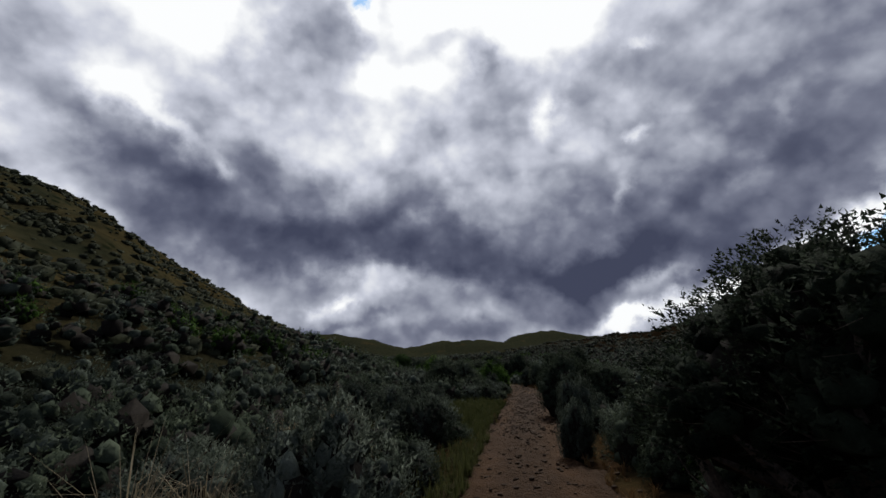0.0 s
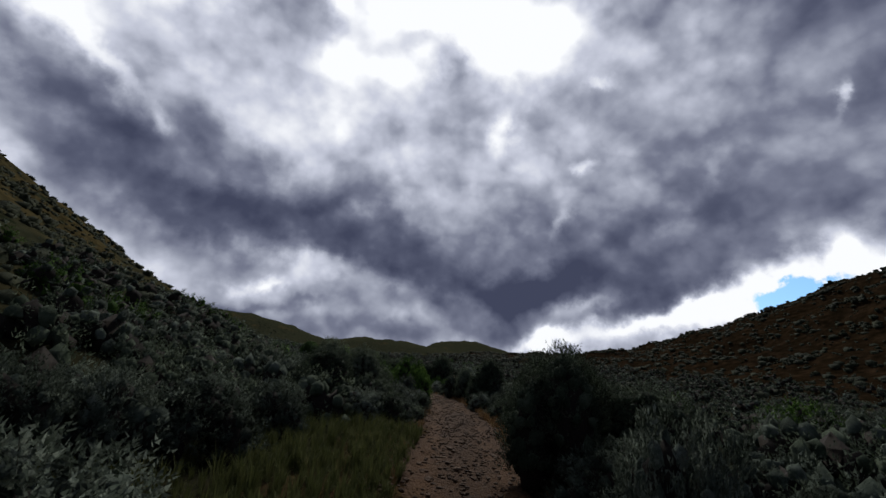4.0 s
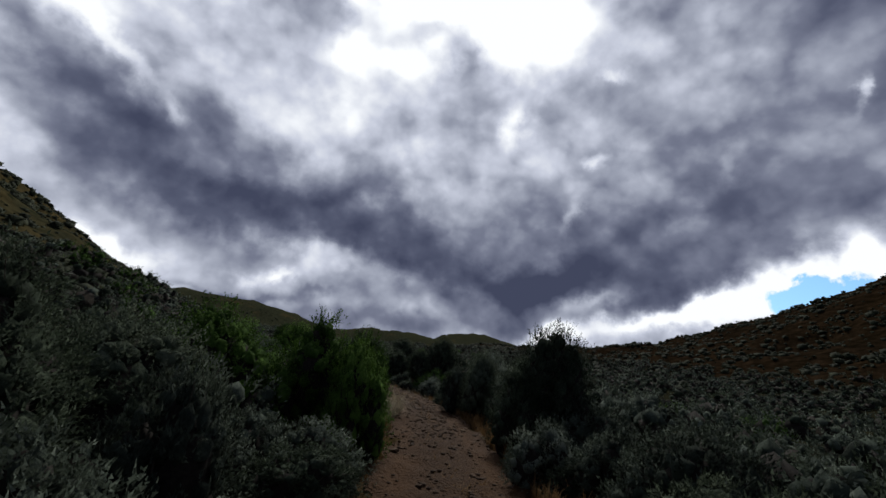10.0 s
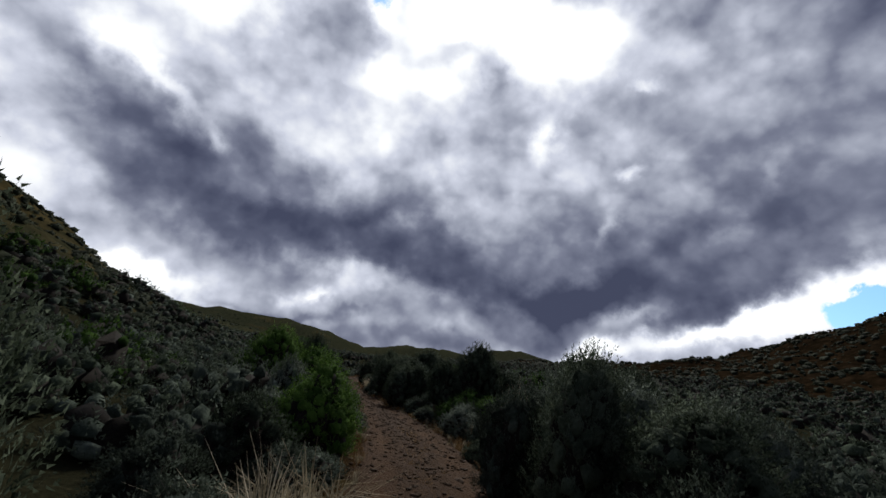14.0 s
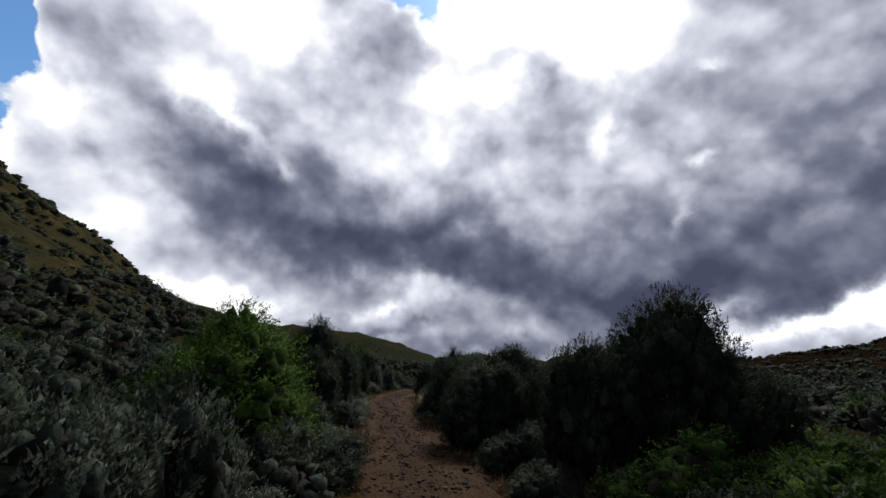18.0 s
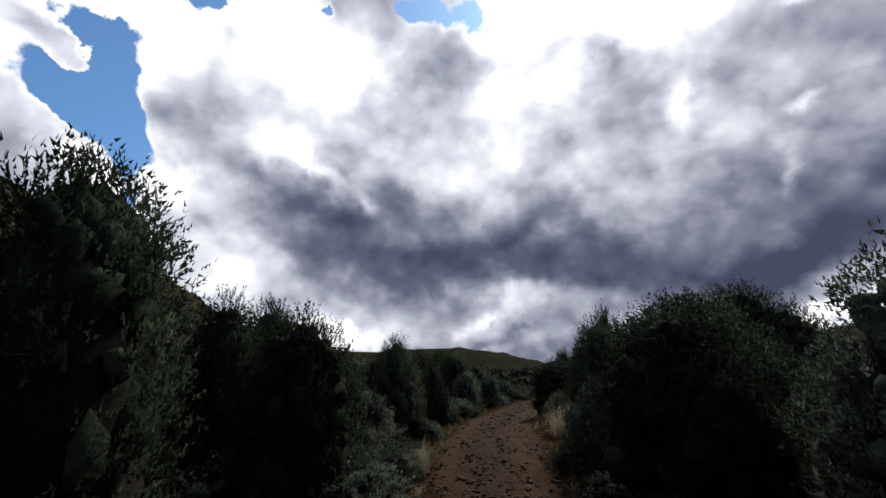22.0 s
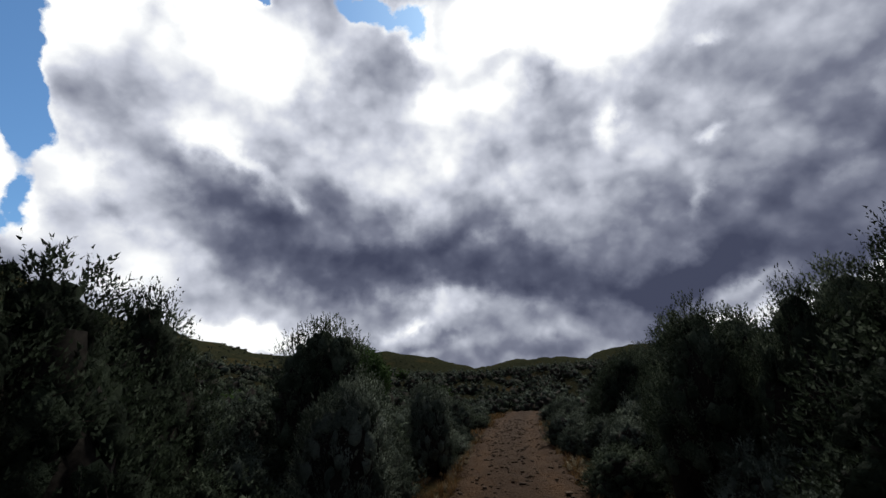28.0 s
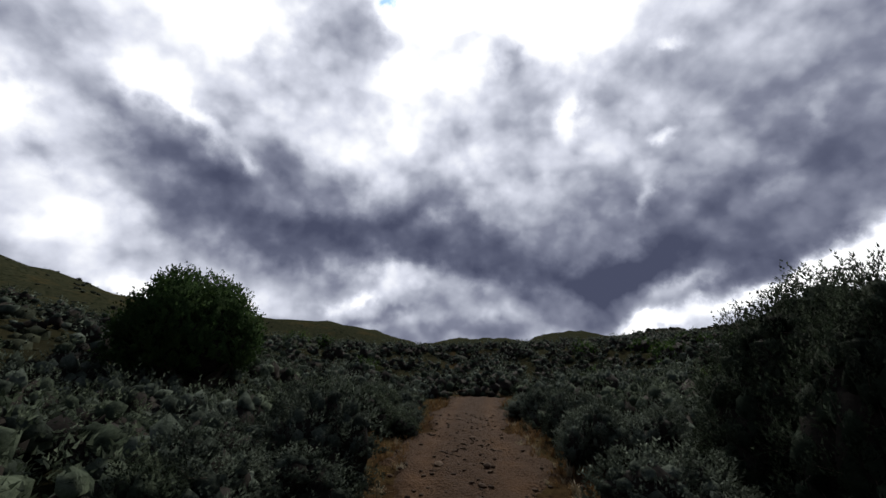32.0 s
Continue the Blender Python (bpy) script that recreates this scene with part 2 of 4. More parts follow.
torn = calc(wt, "MULTIPLY_ADD", calc(wt, "SUBTRACT", calc(wt, "MULTIPLY_ADD", sep2.outputs[2], 0.9, fine.outputs["Fac"]), 0.93), -5.4, 1.0)
hole = calc(wt, "MULTIPLY", calc(wt, "SUBTRACT", calc(wt, "MULTIPLY", blue, torn), 0.42), 4.5, clamp=True)
low = calc(wt, "MULTIPLY", calc(wt, "ADD", elev, 2.0), 0.25, clamp=True)
both = blend(wt, low, (0.05, 0.05, 0.05), blend(wt, hole, cloud, clear))
back = add(wt, "ShaderNodeBackground")
wt.links.new(both, back.inputs[0])
back.inputs[1].default_value = 1.0
wt.links.new(back.outputs[0], add(wt, "ShaderNodeOutputWorld").inputs[0])


# ---------------------------------------------------------------- materials
def material(name, rough=0.8, spec=0.2):
    m = bpy.data.materials.new(name)
    m.use_nodes = True
    t = m.node_tree
    b = t.nodes["Principled BSDF"]
    b.inputs["Roughness"].default_value = rough
    b.inputs["Specular IOR Level"].default_value = spec
    return m, t, b


def coords(t):
    return add(t, "ShaderNodeNewGeometry").outputs["Position"]


def relief(t, b, height, strength, distance):
    n = add(t, "ShaderNodeBump")
    n.inputs["Strength"].default_value, n.inputs["Distance"].default_value = strength, distance
    t.links.new(height, n.inputs["Height"])
    t.links.new(n.outputs[0], b.inputs["Normal"])


def leaf_material(name, dark, mid, pale, through_light=0.25):
    """Leaves: a tone for each leaf, a drift of tone over the bush and from bush to bush, some light shining through."""
    m, t, b = material(name, 0.85, 0.05)
    geo = add(t, "ShaderNodeNewGeometry")
    each = geo.outputs["Random Per Island"]
    tone = fbm(t, geo.outputs["Position"], 2.2, 3.0, 0.6)
    thing = add(t, "ShaderNodeObjectInfo").outputs["Random"]
    speck = fbm(t, geo.outputs["Position"], 30.0, 3.0, 0.7)
    v = calc(t, "ADD", calc(t, "MULTIPLY", each, 0.30), calc(t, "MULTIPLY_ADD", tone.outputs["Fac"], 1.0, -0.30))
    v = calc(t, "ADD", v, calc(t, "MULTIPLY_ADD", speck.outputs["Fac"], 0.4, -0.05))
    v = calc(t, "ADD", v, calc(t, "MULTIPLY", calc(t, "SUBTRACT", thing, 0.5), 0.35))
    col = ramp(t, v, [(0.15, dark), (0.5, mid), (0.9, pale)])
    t.links.new(col, b.inputs["Base Color"])
    nap = fbm(t, geo.outputs["Position"], 38.0, 4.0, 0.7)
    relief(t, b, nap.outputs["Fac"], 0.9, 0.03)
    glow = add(t, "ShaderNodeBsdfTranslucent")
    t.links.new(col, glow.inputs["Color"])
    mix = add(t, "ShaderNodeMixShader")
    mix.inputs[0].default_value = through_light
    t.links.new(b.outputs[0], mix.inputs[1])
    t.links.new(glow.outputs[0], mix.inputs[2])
    t.links.new(mix.outputs[0], t.nodes["Material Output"].inputs["Surface"])
    return m


SAGE = leaf_material("sage_leaves", (0.0117, 0.0164, 0.0111), (0.0678, 0.0878, 0.0655), (0.2318, 0.2722, 0.2167), 0.22)
SAGE_DARK = leaf_material("dark_sage_leaves", (0.0064, 0.0100, 0.0058), (0.0399, 0.0559, 0.0351), (0.1440, 0.1776, 0.1200), 0.25)
GREEN = leaf_material("green_leaves", (0.0066, 0.0173, 0.0033), (0.0418, 0.0893, 0.0142), (0.1667, 0.2950, 0.0576), 0.25)
TREE = leaf_material("tree_leaves", (0.012, 0.028, 0.010), (0.028, 0.058, 0.018), (0.060, 0.105, 0.030), 0.25)
STRAW = leaf_material("dry_grass_blades", (0.1430, 0.1155, 0.0682), (0.3480, 0.3000, 0.1980), (0.6000, 0.5400, 0.4080), 0.3)
RUSSET = leaf_material("russet_grass_blades", (0.0500, 0.0280, 0.0120), (0.1820, 0.1050, 0.0448), (0.3045, 0.2030, 0.0943), 0.2)
GRASS = leaf_material("green_grass_blades", (0.04, 0.05, 0.015), (0.09, 0.10, 0.035), (0.19, 0.18, 0.08), 0.3)
HILL = leaf_material("hill_shrub_leaves", (0.010, 0.014, 0.008), (0.026, 0.032, 0.018), (0.060, 0.066, 0.036), 0.1)


def bark_material(name, dark, pale):
    m, t, b = material(name, 0.9, 0.1)
    n = fbm(t, coords(t), 26.0, 5.0, 0.65)
    t.links.new(ramp(t, n.outputs["Fac"], [(0.3, dark), (0.7, pale)]), b.inputs["Base Color"])
    relief(t, b, n.outputs["Fac"], 0.5, 0.01)
    return m


BARK = bark_material("sage_bark", (0.045, 0.036, 0.028), (0.15, 0.125, 0.10))
# inner twigs in near black: the shade deep in a bush, put into the colour
INNER = bark_material("inner_twig_shade", (0.006, 0.005, 0.004), (0.026, 0.022, 0.017))
BLEACHED = bark_material("bleached_wood", (0.16, 0.13, 0.10), (0.36, 0.32, 0.26))


def ground_material():
    """Stony soil with dry and green grass; paler straw and olive growth on the hills."""
    m, t, b = material("valley_soil", 0.95, 0.0)
    p = coords(t)
    patch, mid, grain = fbm(t, p, 0.06, 5.0, 0.6), fbm(t, p, 0.5, 6.0, 0.65), fbm(t, p, 9.0, 6.0, 0.7)
    soil = ramp(t, grain.outputs["Fac"], [(0.3, (0.018, 0.011, 0.006)), (0.55, (0.040, 0.024, 0.013)), (0.8, (0.075, 0.047, 0.026))])
    straw = ramp(t, grain.outputs["Fac"], [(0.3, (0.030, 0.023, 0.010)), (0.7, (0.075, 0.053, 0.023))])
    near = blend(t, ramp(t, mid.outputs["Fac"], [(0.42, (0, 0, 0)), (0.6, (1, 1, 1))]), soil, straw)
    litter = ramp(t, grain.outputs["Fac"], [(0.3, (0.010, 0.011, 0.006)), (0.6, (0.024, 0.025, 0.014)), (0.8, (0.055, 0.048, 0.028))])
    gold = ramp(t, mid.outputs["Fac"], [(0.3, (0.032, 0.027, 0.012)), (0.7, (0.082, 0.064, 0.028))])
    olive = ramp(t, mid.outputs["Fac"], [(0.3, (0.019, 0.021, 0.012)), (0.7, (0.044, 0.047, 0.026))])
    whole = add(t, "ShaderNodeSeparateXYZ")
    t.links.new(p, whole.inputs[0])
    away = calc(t, "MULTIPLY_ADD", whole.outputs[1], 0.006, -0.75, clamp=True)    # greener beyond the first slopes
    greener = calc(t, "ADD", calc(t, "MULTIPLY_ADD", patch.outputs["Fac"], 5.0, -2.1), calc(t, "MULTIPLY", away, 0.9), clamp=True)
    far = blend(t, greener, gold, olive)
    dots = add(t, "ShaderNodeTexVoronoi")
    dots.inputs["Scale"].default_value = 0.42
    t.links.new(p, dots.inputs["Vector"])
    speck = calc(t, "ADD", dots.outputs["Distance"], calc(t, "MULTIPLY", mid.outputs["Fac"], 0.5))
    far = blend(t, ramp(t, speck, [(0.44, (0.9, 0.9, 0.9)), (0.54, (0, 0, 0))]), far, (0.014, 0.018, 0.009))
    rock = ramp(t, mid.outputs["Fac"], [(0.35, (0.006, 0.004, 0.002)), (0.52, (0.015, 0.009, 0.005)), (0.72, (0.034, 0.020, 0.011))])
    mask = add(t, "ShaderNodeAttribute")
    mask.attribute_name = "cover"
    s = add(t, "ShaderNodeSeparateXYZ")
    t.links.new(mask.outputs["Vector"], s.inputs[0])
    col = blend(t, s.outputs[2], near, litter)
    col = blend(t, s.outputs[0], col, far)
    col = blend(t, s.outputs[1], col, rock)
    t.links.new(col, b.inputs["Base Color"])
    relief(t, b, calc(t, "ADD", grain.outputs["Fac"], calc(t, "MULTIPLY", mid.outputs["Fac"], 2.0)), 0.8, 0.08)
    return m


def road_material():
    """Reddish-brown dirt: packed pale ruts, loose gravel between and beside them."""
    m, t, b = material("road_dirt", 0.95, 0.12)
    p = coords(t)
    mid, grain = fbm(t, p, 1.1, 5.0, 0.6), fbm(t, p, 22.0, 6.0, 0.75)
    cells = add(t, "ShaderNodeTexVoronoi")
    cells.inputs["Scale"].default_value = 16.0
    t.links.new(p, cells.inputs["Vector"])
    dirt = ramp(t, grain.outputs["Fac"], [(0.25, (0.016, 0.0085, 0.0034)), (0.55, (0.046, 0.022, 0.0075)), (0.85, (0.098, 0.053, 0.021))])
    dust = ramp(t, mid.outputs["Fac"], [(0.3, (0.045, 0.021, 0.007)), (0.7, (0.085, 0.042, 0.015))])
    mask = add(t, "ShaderNodeAttribute")
    mask.attribute_name = "cover"
    s = add(t, "ShaderNodeSeparateXYZ")
    t.links.new(mask.outputs["Vector"], s.inputs[0])
    col = blend(t, calc(t, "MULTIPLY", s.outputs[0], 0.75), dirt, dust)
    t.links.new(col, b.inputs["Base Color"])
    h = calc(t, "ADD", grain.outputs["Fac"], calc(t, "MULTIPLY", cells.outputs["Distance"], -1.2))
    relief(t, b, h, 0.9, 0.04)
    return m


def stone_material():
    m, t, b = material("road_stone", 0.9, 0.2)
    n = fbm(t, coords(t), 30.0, 5.0, 0.65)
    each = add(t, "ShaderNodeObjectInfo").outputs["Random"]
    isl = add(t, "ShaderNodeNewGeometry").outputs["Random Per Island"]
    v = calc(t, "ADD", calc(t, "MULTIPLY", n.outputs["Fac"], 0.5), calc(t, "MULTIPLY", calc(t, "ADD", each, isl), 0.27))
    t.links.new(ramp(t, v, [(0.2, (0.026, 0.015, 0.008)), (0.55, (0.065, 0.038, 0.020)), (0.85, (0.15, 0.100, 0.060))]), b.inputs["Base Color"])
    relief(t, b, n.outputs["Fac"], 0.4, 0.01)
    return m


SOIL, DIRT, STONE = ground_material(), road_material(), stone_material()

# ---------------------------------------------------------------- the lie of the land
ROAD = [(-40, -1.2), (-12, 0.1), (0, 0.45), (8, 1.2), (16, 2.6), (24, 4.1), (32, 5.6), (40, 6.5), (48, 6.75), (56, 6.05), (64, 4.75), (72, 2.5), (80, 0.65), (88, -0.15), (96, -0.55), (104, -0.7), (112, -0.5), (130, 0.6), (160, 0.0), (220, -4.0)]
LEVEL = [(-40, 0.0), (0, 0.0), (8, -0.2), (16, -0.27), (24, -0.25), (32, -0.42), (40, -0.42), (48, -0.48), (56, -0.66), (64, -0.80), (72, -0.73), (80, -0.44), (88, -0.44), (96, -0.5), (130, -0.6), (220, 0.0)]
# centre x, y, half-widths, turn, height, steepness
HILLS = {"left_ridge": (-111.4, 85.1, 67.2, 99.1, 0.434, 41.1, 1.43), "far_left": (-268.4, 269.5, 137.9, 132.0, 0.305, 60.8, 0.77),
         "left_dome": (-133.7, 466.5, 109.8, 87.1, 0.41, 32.3, 1.5), "right_ridge": (171.6, 78.4, 68.9, 158.0, 0.053, 50.8, 1.065),
         "right_low": (217.3, 262.6, 201.1, 172.5, 0.221, 17.7, 1.63), "middle": (33.2, 967.6, 232.8, 78.7, -0.458, 55.7, 0.647),
         "peak": (216.2, 1074.4, 116.9, 174.8, -0.25, 62.4, 1.6), "right_far": (393.0, 1131.3, 290.8, 200.3, -0.025, 60.9, 1.4),
         "left_far": (-523.2, 926.7, 399.8, 206.9, 0.293, 78.2, 0.88)}


def smooth(a, b, v):
    k = np.clip((np.asarray(v, float) - a) / (b - a), 0, 1)
    return k * k * (3 - 2 * k)


def curve(table, y):
    """A smooth curve through the table's points."""
    ys, vs = np.array(table, float).T
    y = np.asarray(y, float)
    return sum(np.interp(y + d, ys, vs) * w for d, w in ((-4, 0.2), (-2, 0.2), (0, 0.2), (2, 0.2), (4, 0.2)))


def wobble(x, y, size, seed=0):
    """Gentle unevenness, about -1 to 1, of a given size in metres."""
    rng, out = np.random.RandomState(seed), 0
    for n in range(7):
        a, ph, k = rng.uniform(0, 6.283), rng.uniform(0, 6.283), rng.uniform(0.6, 2.2) * 6.283 / size
        out = out + np.sin(k * (x * math.cos(a) + y * math.sin(a)) + ph + 0.7 * np.sin(0.6 * k * (y * math.cos(a) - x * math.sin(a)))) / 3.2
    return out


def off_road(x, y):
    return np.asarray(x, float) - curve(ROAD, np.clip(y, -40, 220))


def hill_height(x, y):
    h = 0
    for cx, cy, wa, wb, turn, high, steep in HILLS.values():
        c, s = math.cos(turn), math.sin(turn)
        u, v = ((x - cx) * c + (y - cy) * s) / wa, (-(x - cx) * s + (y - cy) * c) / wb
        h = h + (high * np.exp(-np.power(u * u + v * v, steep))) ** 3
    return np.cbrt(h)


def land(x, y):
    """The ground's height."""
    x, y = np.asarray(x, float), np.asarray(y, float)
    side = np.abs(off_road(x, y)) + 60 * smooth(115, 260, y) + 60 * smooth(-20, -120, y)
    h = hill_height(x, y)
    z = curve(LEVEL, np.clip(y, -40, 220)) + h * smooth(3.5, 22, side)
    z = z + 0.16 * wobble(x, y, 9, 1) * smooth(2.0, 6, side) + 0.35 * wobble(x, y, 26, 2) * smooth(8, 30, side)
    z = z + smooth(3, 14, h) * (0.9 * wobble(x, y, 34, 3) + 0.35 * wobble(x, y, 11, 4) + 0.03 * h * wobble(x, y, 60, 5))
    return z - 0.10 * smooth(2.4, 1.4, side)


def spread(inner0, inner1, step, outer, grow):
    """Grid lines: even between inner0 and inner1, widening outwards to about outer."""
    v = list(np.arange(inner0, inner1, step))
    s, a, b = step, inner0, inner1
    while a > -outer or b < outer:
        s *= grow
        a, b = a - s, b + s
        if a > -outer:
            v.insert(0, a)
        if b < outer:
            v.append(b)
    return np.array(v)


def mesh_of(name, verts, faces, mats, smooth_faces=False, normals=None, slots=None):
    """A mesh from arrays: faces of one size each, with no loops in Python."""
    me = bpy.data.meshes.new(name)
    verts, faces = np.asarray(verts, np.float32), np.asarray(faces, np.int32)
    n, k = faces.shape
    me.vertices.add(len(verts))
    me.vertices.foreach_set("co", verts.ravel())
    me.loops.add(n * k)
    me.loops.foreach_set("vertex_index", faces.ravel())
    me.polygons.add(n)
    me.polygons.foreach_set("loop_start", np.arange(0, n * k, k, dtype=np.int32))
    me.polygons.foreach_set("use_smooth", np.full(n, smooth_faces))
    if slots is not None:
        me.polygons.foreach_set("material_index", np.asarray(slots, np.int32))
    for m in mats:
        me.materials.append(m)
    me.update(calc_edges=True)
    me.validate()
    if normals is not None:
        at = me.attributes.new("custom_normal", "FLOAT_VECTOR", "POINT")
        at.data.foreach_set("vector", np.asarray(normals, np.float32).ravel())
    return me


def grid_faces(nx, ny):
    i = (np.arange(ny - 1)[:, None] * nx + np.arange(nx - 1)).ravel()
    return np.stack([i, i + 1, i + 1 + nx, i + nx], 1)


def cover(me, values):
    at = me.attributes.new("cover", "FLOAT_VECTOR", "POINT")
    at.data.foreach_set("vector", np.asarray(values, np.float32).ravel())


gx, gy = spread(-12, 16, 0.42, 3200, 1.06), spread(-8, 120, 0.5, 3200, 1.06)
X, Y = np.meshgrid(gx, gy)
Z = land(X, Y)
ground_mesh = mesh_of("ground", np.stack([X, Y, Z], -1).reshape(-1, 3), grid_faces(len(gx), len(gy)), [SOIL], True)
H = hill_height(X, Y)
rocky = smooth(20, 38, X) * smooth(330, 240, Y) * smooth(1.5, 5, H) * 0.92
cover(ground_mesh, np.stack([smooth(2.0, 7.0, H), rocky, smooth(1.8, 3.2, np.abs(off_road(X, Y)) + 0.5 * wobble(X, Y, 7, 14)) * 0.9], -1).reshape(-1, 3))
ground = tagged(new("ground", ground_mesh), "valley floor of stony brown soil rising into grassy hills", "ground", kind="structure")

# the road: two packed ruts, a stony crown, ragged edges that sink into the verge
ry = np.arange(-10, 150, 0.22)
rx = np.linspace(-1.75, 1.75, 34)
U, RY = np.meshgrid(rx, ry)
edge = 1.15 + 0.20 * wobble(0 * RY, RY, 5, 7) * 1.0 + 0.12 * wobble(U, RY, 1.3, 8)
RX = curve(ROAD, RY) + U
rut = np.exp(-((np.abs(U + 0.05) - 0.78) / 0.30) ** 2)
RZ = land(RX, RY) + 0.10 - 0.055 * rut + 0.028 * wobble(RX, RY, 0.9, 9) + 0.02 * wobble(RX, RY, 0.4, 10) - 0.28 * smooth(0, 0.55, np.abs(U) - edge)
road_mesh = mesh_of("road", np.stack([RX, RY, RZ], -1).reshape(-1, 3), grid_faces(len(rx), len(ry)), [DIRT], True)
cover(road_mesh, np.stack([rut, 0 * U, 0 * U], -1).reshape(-1, 3))
road = tagged(new("road", road_mesh), "rutted dirt track strewn with stones", "road", kind="structure")


def on_road(x, y):
    u = off_road(x, y)
    r = np.exp(-((np.abs(u + 0.05) - 0.78) / 0.30) ** 2)
    return land(x, y) + 0.10 - 0.055 * r


# ---------------------------------------------------------------- plants
def unit(v):
    return v / np.maximum(np.linalg.norm(v, axis=-1, keepdims=True), 1e-9)


def leaf_blades(rng, at, axis, facing, leaf, width):
    """A pointed leaf at each place: one slim triangle, turned roughly to face outwards."""
    n = len(at)
    across = unit(np.cross(axis, facing + rng.normal(size=(n, 3)) * 0.45))
    size = leaf * rng.uniform(0.6, 1.3, (n, 1))
    w = width * rng.uniform(0.7, 1.25, (n, 1)) * 0.5
    low = at + axis * size * 0.25
    flip = np.where((np.cross(across, axis) * facing).sum(1, keepdims=True) < 0, -1.0, 1.0)
    across = across * flip
    return np.stack([low - across * w, low + across * w, at + axis * size], 1).reshape(-1, 3)


def twig(points, radii, sides=3):
    """A tapered crooked twig as rings of quads."""
    points, out = np.asarray(points, float), []
    for k, p in enumerate(points):
        d = unit(points[min(k + 1, len(points) - 1)] - points[max(k - 1, 0)])
        a = unit(np.cross(d, (0.31, 0.95, 0.05)))
        b = np.cross(d, a)
        ang = np.arange(sides) * 2 * math.pi / sides
        out.append(p + radii[k] * (np.cos(ang)[:, None] * a + np.sin(ang)[:, None] * b))
    v = np.concatenate(out)
    f = [[k * sides + i, k * sides + (i + 1) % sides, (k + 1) * sides + (i + 1) % sides, (k + 1) * sides + i] for k in range(len(points) - 1) for i in range(sides)]
    return v, np.array(f)


def join(pieces):
    vs, fs, n = [], [], 0
    for v, f in pieces:
        vs.append(v)
        fs.append(f + n)
        n += len(v)
    return np.concatenate(vs), np.concatenate(fs)


def quads(v):
    return np.arange(len(v)).reshape(-1, 4)


def tris(v):
    return np.arange(len(v)).reshape(-1, 3)


def ball():
    """A coarse round body of 48 triangles."""
    bm = bmesh.new()
    bmesh.ops.create_cube(bm, size=1.0)
    bmesh.ops.subdivide_edges(bm, edges=bm.edges[:], cuts=1, use_grid_fill=True)
    bmesh.ops.triangulate(bm, faces=bm.faces[:])
    v = unit(np.array([q.co[:] for q in bm.verts]))
    f = np.array([[q.index for q in face.verts] for face in bm.faces])
    bm.free()
    return v, f


BALL_V, BALL_F = ball()


def pip():
    """The coarsest round body, of 20 triangles."""
    bm = bmesh.new()
    bmesh.ops.create_icosphere(bm, subdivisions=1, radius=1.0)
    v = np.array([q.co[:] for q in bm.verts])
    f = np.array([[q.index for q in face.verts] for face in bm.faces])
    bm.free()
    return v, f


PIP_V, PIP_F = pip()


def lumps_of(rng, centres, radius, tall=1.0, rough=0.25, body=(BALL_V, BALL_F)):
    """Uneven round bodies, one at each centre."""
    n, m = len(centres), len(body[0])
    v = body[0][None] * (radius[:, None] * rng.uniform(1 - rough, 1 + rough, (n, m)))[..., None] * (1, 1, tall)
    v = v + centres[:, None]
    return v.reshape(-1, 3), (body[1][None] + (np.arange(n) * m)[:, None, None]).reshape(-1, 3)


